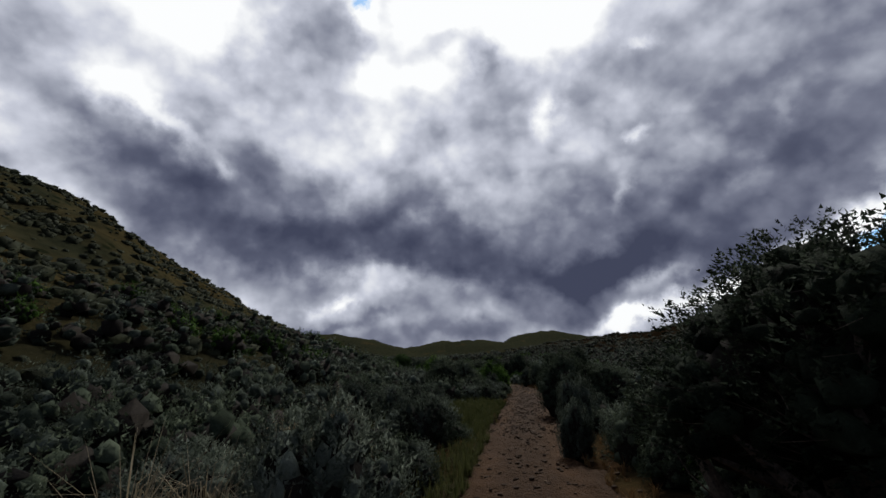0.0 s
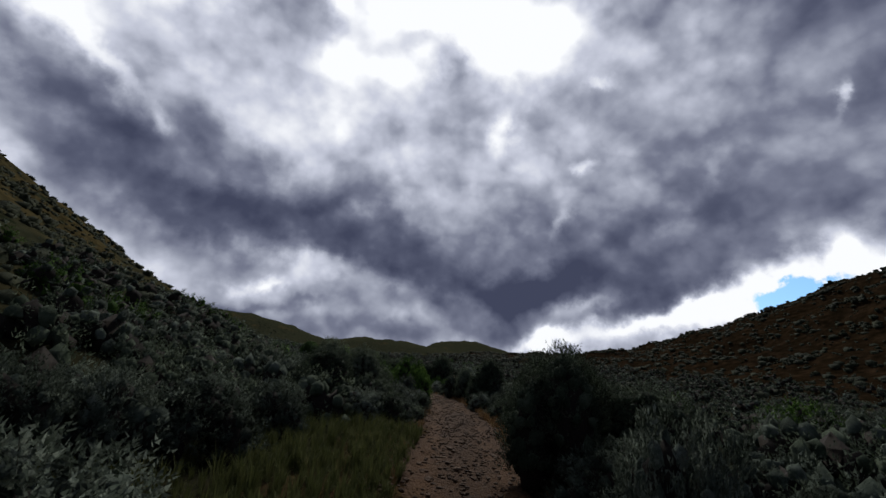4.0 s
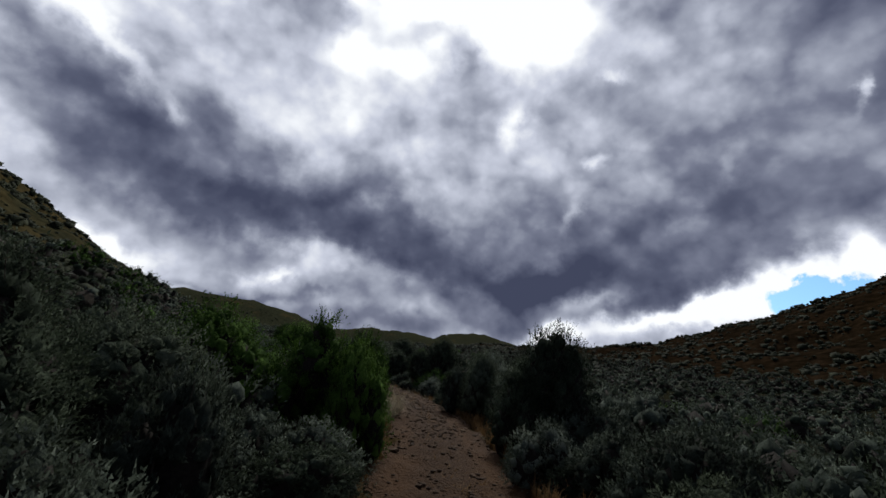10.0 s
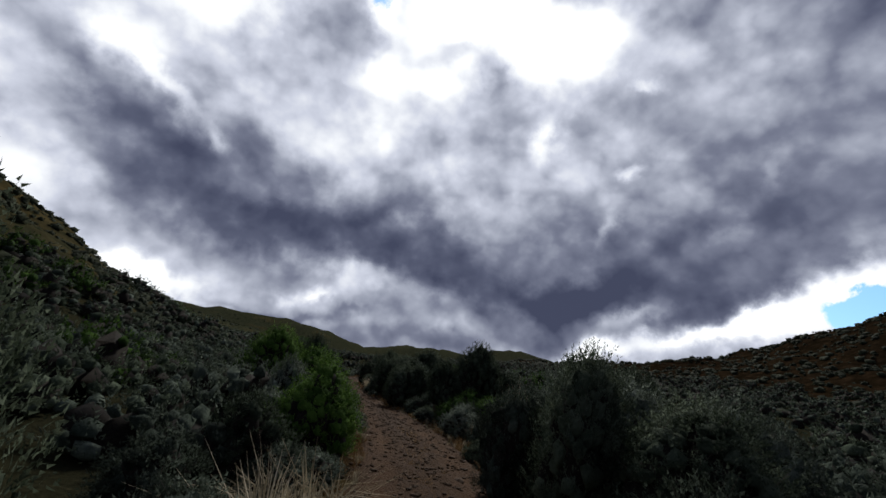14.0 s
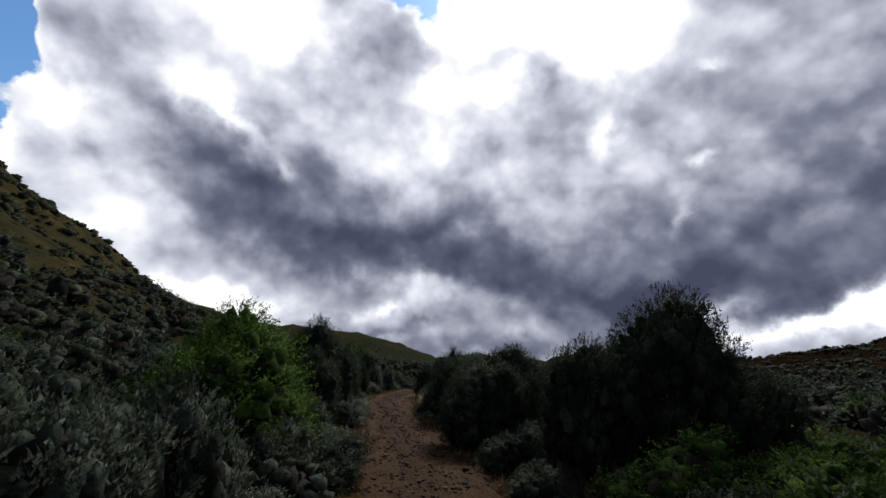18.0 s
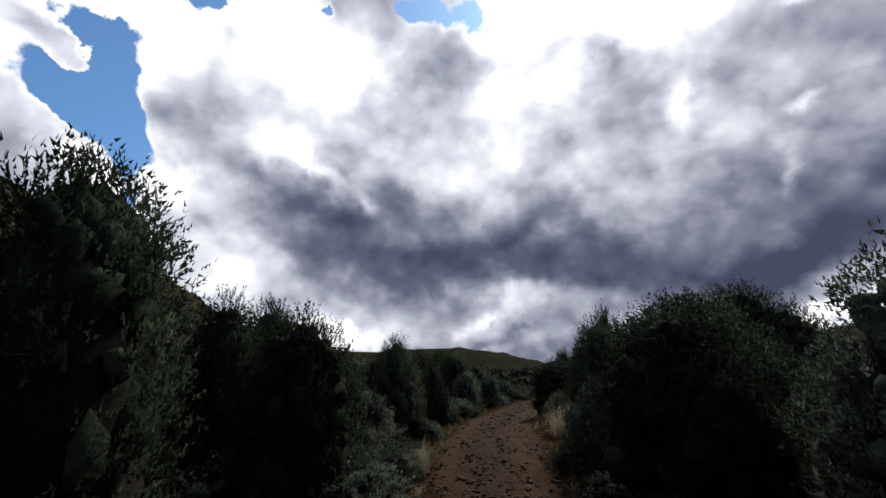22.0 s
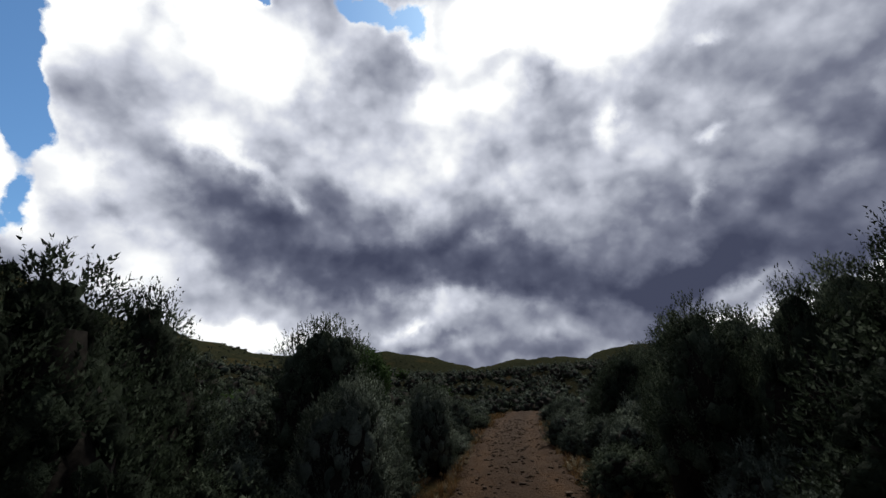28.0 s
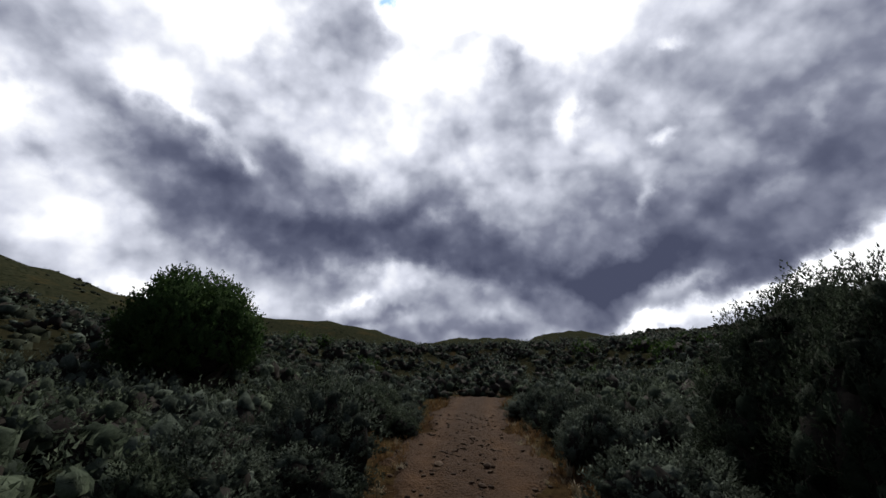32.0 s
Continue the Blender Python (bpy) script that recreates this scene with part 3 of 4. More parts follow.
def bush_shape(seed, wide, high, lobes=8, clumps=60, per=20, blades=5, leaf=0.064, width=0.028, lump=0.18, shoot=0.11, upright=0.7, lean=0.25, foot=0.12, stems=9, thick=1.0, core=0.86, twigs=True):
    """A bush of several rounded heads: each is set with clumps of leafy sprigs round a dense heart of twigs, coloured
    as dark as inner shade, on crooked branching stems.
    Gives the leaves (corners, faces, normals), the heart and the stems."""
    rng = np.random.RandomState(seed)
    k = np.arange(lobes) + 0.5
    up = 1 - 0.98 * k / lobes
    ang = k * 2.39996 + rng.uniform(-0.6, 0.6, lobes)
    flat = np.sqrt(np.maximum(1 - up * up, 0))
    heads = np.stack([flat * np.cos(ang), flat * np.sin(ang), up * 0.9], 1) * rng.uniform(0.42, 0.70, (lobes, 1))
    size = rng.uniform(0.32, 0.50, lobes)
    n = clumps * 14
    which = rng.choice(lobes, n, p=size ** 2 / np.sum(size ** 2))
    d = unit(rng.normal(size=(n, 3)) + unit(heads[which]) * 0.9 + (0, 0, 0.3))
    p = heads[which] + d * size[which][:, None]
    free = np.all((np.linalg.norm(p[:, None] - heads[None], axis=2) > 0.86 * size[None]) | (np.arange(lobes)[None] == which[:, None]), axis=1) & (p[:, 2] > -0.05)
    p, d = p[free], d[free]
    keep = [0]                                                   # clumps spaced apart
    apart = np.full(len(p), 9.0)
    for _ in range(min(clumps, len(p)) - 1):
        apart = np.minimum(apart, np.linalg.norm(p - p[keep[-1]], axis=1))
        keep.append(int(np.argmax(apart * rng.uniform(0.75, 1.0, len(p)))))
    p, d = p[keep], d[keep]
    clumps = len(p)
    reach, rise = np.quantile(np.linalg.norm(p[:, :2], axis=1), 0.93), p[:, 2].max()
    scale = np.array((wide / reach, wide / reach, high * (0.96 - foot) / rise)) * 0.93
    lift = np.array((0, 0, high * foot))
    c = p * scale + lift
    d = unit(d / scale)
    order = rng.permutation(clumps)
    c, d = c[order], d[order]
    rad = lump * rng.uniform(0.7, 1.3, clumps)
    g = unit(rng.normal(size=(clumps, per, 3)) + d[:, None] * 0.8 + (0, 0, 0.2)).reshape(-1, 3)
    dd, m = np.repeat(d, per, 0), clumps * per
    base = np.repeat(c, per, 0) + g * (np.repeat(rad, per) * rng.uniform(0.15, 0.95, m))[:, None]
    axis = unit(g * 0.6 + dd * 0.35 + (0, 0, upright) + rng.normal(size=g.shape) * lean)
    length = shoot * rng.uniform(0.4, 1.4, m) * np.where(rng.uniform(size=m) < 0.12, 1.25, 1.0)
    t = (np.arange(blades) + rng.uniform(0.1, 0.9, (m, blades))) / blades
    at = (base[:, None] + axis[:, None] * (length[:, None] * t)[..., None]).reshape(-1, 3)
    ax, face = np.repeat(axis, blades, 0), np.repeat(unit(g * 0.6 + dd), blades, 0)
    side = unit(np.cross(ax, rng.normal(size=ax.shape)))
    leaves = leaf_blades(rng, at, unit(ax + side * 0.75), face, leaf, width)
    swell = np.repeat(unit(face + side * 0.35 + (0, 0, 0.15)), 3, 0)
    puffs = lumps_of(rng, c - d * rad[:, None] * 0.35, rad * 0.52, 1.1, 0.35, (PIP_V, PIP_F))
    round_off = unit(np.tile(PIP_V, (clumps, 1)) + np.repeat(d, len(PIP_V), 0) * 0.4 + (0, 0, 0.1))
    foliage = (*join([puffs, (leaves, tris(leaves))]), np.concatenate([round_off, swell]))
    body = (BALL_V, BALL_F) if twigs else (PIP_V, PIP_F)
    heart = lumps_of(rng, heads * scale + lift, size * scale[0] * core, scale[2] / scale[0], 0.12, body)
    if not twigs:
        return foliage, heart, None
    pieces, ends = [], []
    for tip in c[:stems]:
        a = np.array((rng.normal() * 0.05 * wide, rng.normal() * 0.05 * wide, -0.12))
        mid = a + (tip - a) * 0.5 + rng.normal(size=3) * 0.10 * wide + (0, 0, -0.05 * high)
        pieces.append(twig([a, mid, tip], [thick * (0.020 * high + 0.008), thick * (0.012 * high + 0.004), 0.005], 5 if thick > 1 else 4))
        ends.append(mid)
    ends = np.array(ends)
    for tip in c[stems:]:
        start = ends[np.argmin(np.linalg.norm(ends - tip, axis=1))]
        mid = start + (tip - start) * 0.55 + rng.normal(size=3) * 0.05 * wide
        pieces.append(twig([start, mid, tip], [0.006 + 0.004 * high, 0.005, 0.003], 3))
    for j in range(0, m, 31):
        pieces.append(twig([c[j // per], base[j], base[j] + axis[j] * length[j]], [0.004, 0.003, 0.0012], 3))
    return foliage, heart, join(pieces)


def cover_shape(seed, wide, high, **shape):
    """A bush for the wide cover: leaves and heart in one, with the faces' materials: 0 leaves, 1 shade-dark twigs."""
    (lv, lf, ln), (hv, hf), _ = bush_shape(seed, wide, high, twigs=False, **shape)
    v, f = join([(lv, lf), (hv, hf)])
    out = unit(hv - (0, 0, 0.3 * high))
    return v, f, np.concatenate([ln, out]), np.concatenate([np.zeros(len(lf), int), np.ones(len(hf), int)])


def plant(name, parts, label, category, group=""):
    """A thing of several parts: (part name, mesh), on an Empty at its base."""
    ob = tagged(new(name), label, category, group)
    for part_name, me in parts:
        child = new(part_name, me)
        child.parent = ob
        if part_name == "heartwood":
            tagged(child, "dense inner twigs, darkened for the shade inside the bush", kind="stuff")
    return ob


def bush_thing(name, seed, leaf_mat, label, group, **shape):
    (lv, lf, ln), (hv, hf), (sv, sf) = bush_shape(seed, **shape)
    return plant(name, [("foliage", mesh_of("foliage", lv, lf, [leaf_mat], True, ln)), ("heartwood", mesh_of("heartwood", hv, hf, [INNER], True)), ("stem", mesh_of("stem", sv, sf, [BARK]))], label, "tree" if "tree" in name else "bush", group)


def put(ob, x, y, turn, wide=1.0, high=None, sink=0.03, z=None):
    """A copy of a plant, standing on the ground."""
    z = float(land(x, y)) if z is None else z
    return copy_thing(ob, Matrix.LocRotScale((x, y, z - sink), Euler((0, 0, turn)), (wide, wide, high or wide)))


SHRUBS = "shrubs along the track"
KINDS = {
    "sage": ("sagebrush", SAGE, "grey-green sagebrush with silvery leafy tips", [dict(wide=0.8, high=1.25, clumps=58 + 4 * n, lobes=6 + n, upright=0.55 + 0.12 * n) for n in range(4)]),
    "dark": ("sagebrush", SAGE_DARK, "dark olive sagebrush, dense and twiggy", [dict(wide=0.8, high=1.25, clumps=60, lobes=7 + n, upright=0.4, lean=0.4, shoot=0.10) for n in range(3)]),
    "tall": ("tall_sagebrush", SAGE_DARK, "man-high sagebrush with feathery upright tips", [dict(wide=0.95, high=2.4, clumps=125, per=25, blades=5, lobes=10 + 2 * n, leaf=0.055, width=0.023, lump=0.215, shoot=0.13, upright=0.7, foot=0.2, stems=16) for n in range(3)]),
    "silver": ("tall_sagebrush", SAGE, "tall grey-green sagebrush with silvery tips", [dict(wide=0.95, high=2.0, clumps=105, per=25, blades=5, lobes=9 + 2 * n, leaf=0.065, width=0.025, lump=0.215, shoot=0.13, upright=0.6, foot=0.16, stems=14) for n in range(2)]),
    "green": ("green_shrub", GREEN, "bright green leafy shrub among the sagebrush", [dict(wide=1.1, high=2.1, clumps=110, per=22, lobes=10, blades=5, leaf=0.047, width=0.031, lump=0.22, shoot=0.15, upright=0.25, lean=0.5, foot=0.16, stems=12)] * 2),
    "tree": ("small_tree", SAGE_DARK, "low spreading grey-green tree with open crown", [dict(wide=1.35, high=3.0, clumps=135, per=28, blades=5, lobes=13, leaf=0.06, width=0.026, lump=0.25, shoot=0.12, upright=0.4, lean=0.4, foot=0.34, stems=14, thick=2.2, core=0.72)]),
    "round": ("broadleaf_tree", TREE, "dark green round-crowned tree at the foot of the hill", [dict(wide=2.7, high=4.2, clumps=200, per=26, lobes=14, blades=4, leaf=0.14, width=0.09, lump=0.40, shoot=0.3, upright=0.2, lean=0.6, foot=0.30, stems=16, thick=2.6, core=0.8)]),
}
MODELS = {}
for kind, (name, mat, label, shapes) in KINDS.items():
    MODELS[kind] = [(bush_thing(name, 31 * n + len(label), mat, label, SHRUBS, **sh), sh["wide"], sh["high"]) for n, sh in enumerate(shapes)]
STOOD = []


def stand(kind, x, y, wide, high):
    """One bush of that kind, half-width and height."""
    if high > 1.7:
        kind = {"sage": "silver", "dark": "tall"}.get(kind, kind)
    k, wide = len(STOOD), wide * (1.12 if kind in ("tall", "green") else 1.0)
    ob, w0, h0 = MODELS[kind][k % len(MODELS[kind])]
    STOOD.append((x, y, wide))
    turn = (k * 2.399) % 6.283
    return copy_thing(ob, Matrix.LocRotScale((x, y, float(land(x, y)) - 0.04), Euler((0, 0, turn)), (wide / w0 / 0.95, wide / w0 / 0.95, high / h0 / 0.94)))


# the bushes that stand out along the way
stand("tree", 4.0, 4.6, 1.85, 3.05)
stand("green", 4.9, 7.0, 1.1, 2.2)
stand("tall", 4.55, 18.8, 0.75, 2.4)
stand("tall", 5.6, 19.6, 0.8, 2.1)
stand("dark", 6.4, 19.0, 0.9, 1.8)
stand("tall", 8.25, 30.0, 0.72, 2.85)
stand("sage", 9.2, 29.8, 0.9, 1.9)
stand("tall", 8.6, 38.6, 0.8, 2.8)
stand("dark", 8.0, 38.4, 0.6, 2.0)
stand("green", 4.4, 39.3, 0.55, 2.2)
stand("green", 3.3, 37.4, 0.9, 2.3)
stand("green", 1.8, 37.0, 1.0, 2.2)
stand("tall", 4.1, 40.3, 0.55, 2.2)
stand("sage", 9.4, 47.7, 0.96, 2.45)
stand("tall", 11.6, 49.8, 0.85, 2.5)
stand("dark", 10.4, 48.6, 0.8, 2.1)
stand("sage", 9.9, 47.9, 0.8, 2.2)
stand("tree", 9.27, 60.6, 1.15, 3.55)
stand("tree", 7.8, 60.6, 0.75, 2.65)
stand("tree", 10.6, 61.2, 0.9, 2.6)
stand("green", 8.5, 58.3, 0.95, 1.45)
stand("green", 9.6, 57.6, 0.9, 1.3)
stand("green", 11.3, 60.0, 0.9, 1.5)
stand("green", 1.6, 60.4, 1.3, 2.5)
stand("green", 1.7, 61.6, 0.9, 2.0)
stand("green", -1.5, 66.3, 1.4, 3.6)
stand("tall", 0.1, 68.1, 0.85, 3.35)
stand("tall", 1.1, 66.2, 0.7, 2.4)
stand("tall", 0.0, 71.5, 0.7, 2.6)
stand("dark", -0.7, 73.3, 0.55, 2.2)
stand("tall", -1.29, 77.95, 0.68, 2.7)
stand("tall", 4.8, 72.7, 1.0, 2.5)
stand("tall", 7.9, 80.0, 1.4, 3.4)
stand("tall", 6.2, 67.6, 0.7, 2.65)
stand("tall", 5.0, 76.6, 1.15, 2.75)
stand("tall", 5.9, 75.4, 1.2, 2.85)
stand("tall", 3.5, 84.3, 0.6, 2.6)
stand("dark", 2.3, 85.5, 0.94, 2.15)
stand("tall", -5.3, 86.3, 0.97, 2.9)
stand("tall", -3.6, 85.6, 0.9, 2.8)
stand("sage", -2.3, 88.7, 0.6, 1.9)
stand("tall", -3.75, 91.3, 0.82, 3.0)
stand("tall", 3.3, 89.1, 0.6, 2.85)
stand("tall", 2.5, 90.3, 0.7, 2.8)
stand("tall", 3.6, 92.3, 0.9, 2.9)
stand("tall", 3.7, 94.7, 0.95, 3.15)
stand("sage", -2.3, 94.3, 0.6, 1.95)
stand("tall", 4.3, 101.0, 1.2, 2.95)
stand("tall", 5.4, 99.4, 1.0, 2.9)
stand("sage", -1.6, 81.6, 0.5, 2.1)
stand("sage", 5.4, 75.0, 1.0, 2.2)
stand("sage", 6.7, 71.0, 1.1, 2.6)
stand("sage", 7.6, 36.0, 0.6, 1.0)
stand("green", 4.35, 36.6, 0.5, 2.0)
stand("sage", 2.8, 10.6, 0.35, 1.2)
stand("sage", 3.8, 14.3, 0.5, 1.6)
stand("tall", -4.4, 85.6, 0.8, 3.0)
stand("tall", -4.5, 87.6, 0.75, 2.9)
stand("sage", -4.6, 89.4, 0.9, 1.25)
stand("sage", -5.6, 91.5, 1.0, 1.5)
stand("sage", -5.4, 94.7, 1.2, 1.9)
stand("tall", 4.3, 88.4, 0.8, 3.3)
stand("tall", 4.2, 90.0, 0.8, 3.1)
stand("tall", 4.3, 79.2, 0.55, 3.2)
stand("tall", 4.1, 77.2, 0.75, 2.7)
stand("tall", 4.0, 76.6, 0.5, 2.4)
stand("sage", 3.9, 74.5, 0.6, 1.5)
stand("tall", -1.6, 71.9, 0.7, 3.0)
stand("tall", -1.9, 73.0, 0.7, 3.1)
stand("tall", -2.2, 74.3, 0.8, 3.0)
stand("sage", -2.6, 80.4, 0.9, 1.6)
stand("tall", 5.7, 67.6, 0.7, 2.4)
stand("tall", 6.7, 66.2, 0.75, 2.35)
stand("dark", 7.4, 66.6, 0.7, 2.2)
stand("tree", 11.0, 70.4, 0.9, 3.5)
stand("tall", 3.6, 97.9, 0.65, 2.25)
stand("dark", 1.0, 29.2, 0.75, 2.3)
stand("sage", 1.1, 30.6, 0.8, 2.3)
stand("dark", 1.4, 31.9, 0.8, 2.2)
stand("dark", 1.7, 33.9, 0.85, 1.85)
stand("sage", 3.1, 32.1, 0.55, 1.35)
stand("sage", 2.7, 52.0, 0.6, 1.7)
stand("dark", 2.6, 53.3, 0.65, 1.65)
stand("sage", 3.3, 54.8, 0.75, 1.36)
stand("sage", 3.6, 56.0, 0.67, 1.46)
stand("tall", 3.1, 100.0, 0.8, 2.5)
stand("tall", 3.0, 98.6, 0.8, 2.7)
stand("round", -9.9, 109.3, 2.1, 3.9)

stand("dark", 0.0, 27.4, 0.8, 2.1)
stand("dark", -0.3, 29.6, 0.9, 2.4)
stand("sage", 0.3, 33.0, 0.8, 2.1)
stand("tall", 8.4, 44.8, 0.6, 2.3)
stand("sage", 7.9, 46.5, 0.6, 1.75)
stand("sage", 9.4, 45.6, 0.9, 1.95)
stand("dark", 9.2, 43.8, 0.8, 1.75)
stand("sage", 10.4, 44.6, 0.9, 1.8)
stand("green", 4.4, 47.9, 0.75, 1.8)
stand("dark", 5.9, 66.4, 1.1, 2.4)

# the sagebrush between them, thick on both sides of the track
OPEN = [(-1.75, 3.7, 1.3), (-2.6, 9.4, 1.0), (3.5, 52.4, 1.1), (9.7, 53.6, 1.2), (4.0, 79.6, 1.0), (5.1, 43.1, 1.0), (2.9, 80.1, 0.9)]      # grass clumps instead of bushes
fill = np.random.RandomState(8)
for k in range(5200):
    if len(STOOD) > 285:
        break
    y = fill.uniform(-4, 112)
    side = fill.choice((-1, 1))
    w = fill.uniform(0.42, 0.85)
    grassy = side < 0 and 14.5 < y < 24.5
    x = float(curve(ROAD, y)) + side * (1.35 + 0.62 * w + abs(fill.normal()) * 1.0 + (2.4 if grassy else 0))
    if any((x - a) ** 2 + (y - b) ** 2 < c * c for a, b, c in OPEN):
        continue
    if any((x - a) ** 2 + (y - b) ** 2 < (0.52 * (w + c)) ** 2 for a, b, c in STOOD):
        continue
    out = abs(float(off_road(x, y)))
    high = w * fill.uniform(1.2, 1.65) * (0.8 if out < 2.2 else 1.1)
    stand("sage" if fill.uniform() < 0.66 else "dark", x, y, w, high)
for some in MODELS.values():
    for ob, *_ in some:
        for o in (*ob.children, ob):
            bpy.data.objects.remove(o)


# a dead bush, bare and bleached
dead_wood = [bush_shape(141 + n, 0.6 + 0.1 * n, 1.9 - 0.5 * n, clumps=60, per=9, blades=1, shoot=0.3, foot=0.05, stems=12, upright=0.9)[2] for n in range(2)]
for n, (x, y, turn) in enumerate(((3.5, 81.3, 0.4), (9.0, 62.0, 2.0))):
    dead = tagged(new("dead_bush", mesh_of("dead_bush", *dead_wood[n], [BLEACHED])), "bare bleached branches of a dead sagebrush", "bush")
    dead.location = (x, y, float(land(x, y)))
    dead.rotation_euler = (0, 0, turn)


def scatter(name, template, places, turns, sizes, highs, mat, label, category, faces=None, normals=None, slots=None):
    """Many small plants joined into one piece of cover: a template's corners set down at each place."""
    c, s = np.cos(turns), np.sin(turns)
    t = template[None]
    v = np.stack([(t[..., 0] * c[:, None] - t[..., 1] * s[:, None]) * sizes[:, None], (t[..., 0] * s[:, None] + t[..., 1] * c[:, None]) * sizes[:, None], t[..., 2] * highs[:, None]], -1)
    v = (v + places[:, None]).reshape(-1, 3)
    f = quads(v) if faces is None else (faces[None] + (np.arange(len(places)) * len(template))[:, None, None]).reshape(-1, faces.shape[1])
    if normals is not None:
        m = normals[None]
        normals = np.stack([m[..., 0] * c[:, None] - m[..., 1] * s[:, None], m[..., 0] * s[:, None] + m[..., 1] * c[:, None], m[..., 2] + 0 * c[:, None]], -1).reshape(-1, 3)
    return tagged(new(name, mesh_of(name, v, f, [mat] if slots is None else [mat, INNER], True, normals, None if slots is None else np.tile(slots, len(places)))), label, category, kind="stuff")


def spots(seed, n, x0, x1, y0, y1, keep):
    rng = np.random.RandomState(seed)
    x, y = rng.uniform(x0, x1, n), rng.uniform(y0, y1, n)
    ok = rng.uniform(size=n) < keep(x, y)
    x, y = x[ok], y[ok]
    return np.stack([x, y, land(x, y) - 0.05], 1), rng.uniform(0, 6.283, len(x)), rng


# the valley floor beyond the first rows: bush beside bush
def beds(seed, step, x0, x1, y0, y1, keep):
    """Places on a shaken grid."""
    rng = np.random.RandomState(seed)
    x, y = np.meshgrid(np.arange(x0, x1, step), np.arange(y0, y1, step))
    x, y = x.ravel() + rng.uniform(-0.5, 0.5, x.size) * step, y.ravel() + rng.uniform(-0.5, 0.5, x.size) * step
    ok = rng.uniform(size=x.size) < keep(x, y)
    x, y = x[ok], y[ok]
    return np.stack([x, y, land(x, y) - 0.06], 1), rng.uniform(0, 6.283, len(x)), rng


def meadow(x, y):
    """Open grass beside the track instead of bushes."""
    u = off_road(x, y)
    return smooth(-0.5, -1.0, u) * smooth(-5.4, -4.4, u) * smooth(13.5, 14.5, y) * smooth(25, 24, y) + smooth(1, 1.5, u) * smooth(4.2, 3.4, u) * smooth(6.0, 7.0, y) * smooth(12.5, 11.5, y)


def bed_density(x, y):
    u = np.abs(off_road(x, y))
    return smooth(2.0, 2.5, u) * smooth(14.0, 11.5, u) * (1 - meadow(x, y)) * smooth(-0.95, -0.5, wobble(x, y, 11, 21)) * smooth(8, 4, hill_height(x, y)) * np.prod([smooth(0.8, 1.0, np.hypot(x - a, y - b) / (c + 0.5)) for a, b, c in OPEN], axis=0)


COVERS = ((SAGE, "grey-green sagebrush covering the valley floor"), (SAGE_DARK, "dark sagebrush covering the valley floor"))
p, turn, rng = beds(70, 1.72, -16, 24, -6, 122, bed_density)
u = np.abs(off_road(p[:, 0], p[:, 1]))
size = rng.uniform(0.85, 1.4, len(p)) * (0.62 + 0.38 * smooth(2.2, 5.0, u))
tall = size * rng.uniform(0.7, 1.1, len(p))
sort = (wobble(p[:, 0], p[:, 1], 14, 22) + rng.normal(size=len(p)) * 0.5 > 0.15) * 2 + rng.randint(0, 2, len(p))
for n in range(4):
    t, tf, tn, ts = cover_shape(60 + n, 0.85, 1.05, lobes=5, clumps=16, per=12, blades=3, leaf=0.10, width=0.036, lump=0.28, shoot=0.16, upright=0.55, core=0.68)
    k = sort == n
    scatter("sagebrush_cover", t, p[k], turn[k], size[k], tall[k], *COVERS[n // 2], "sagebrush", tf, tn, ts)
for n in range(2):
    t, tf, tn, ts = cover_shape(64 + n, 0.9, 1.15, lobes=3, clumps=6, per=9, blades=2, leaf=0.18, width=0.065, lump=0.36, shoot=0.18, upright=0.5, core=0.7)
    p, turn, rng = beds(72 + n, 2.7, -60, 75, -20, 190, lambda x, y: smooth(11.0, 13.0, np.abs(off_road(x, y)) + smooth(118, 122, y) * 20) * smooth(9.0, 4.0, hill_height(x, y)) * (0.35 + 0.65 * smooth(-0.6, 0.3, wobble(x, y, 22, 23))))
    size = rng.uniform(0.85, 1.7, len(p))
    scatter("sagebrush_cover", t, p, turn, size, size * rng.uniform(0.5, 0.85, len(p)), *COVERS[n], "sagebrush", tf, tn, ts)
t, tf, tn, ts = cover_shape(66, 0.8, 1.1, lobes=5, clumps=16, per=14, blades=4, leaf=0.08, width=0.05, lump=0.28, shoot=0.16, upright=0.3)
p, turn, rng = spots(76, 420, -30, 34, 6, 150, lambda x, y: smooth(5.5, 7.5, np.abs(off_road(x, y))) * smooth(8.0, 4.0, hill_height(x, y)) * smooth(0.0, 0.4, wobble(x, y, 30, 12)))
size = rng.uniform(0.8, 1.6, len(p))
scatter("green_shrub_cover", t, p, turn, size, size * 1.0, GREEN, "green leafy shrubs scattered over the valley floor", "shrub", tf, tn, ts)

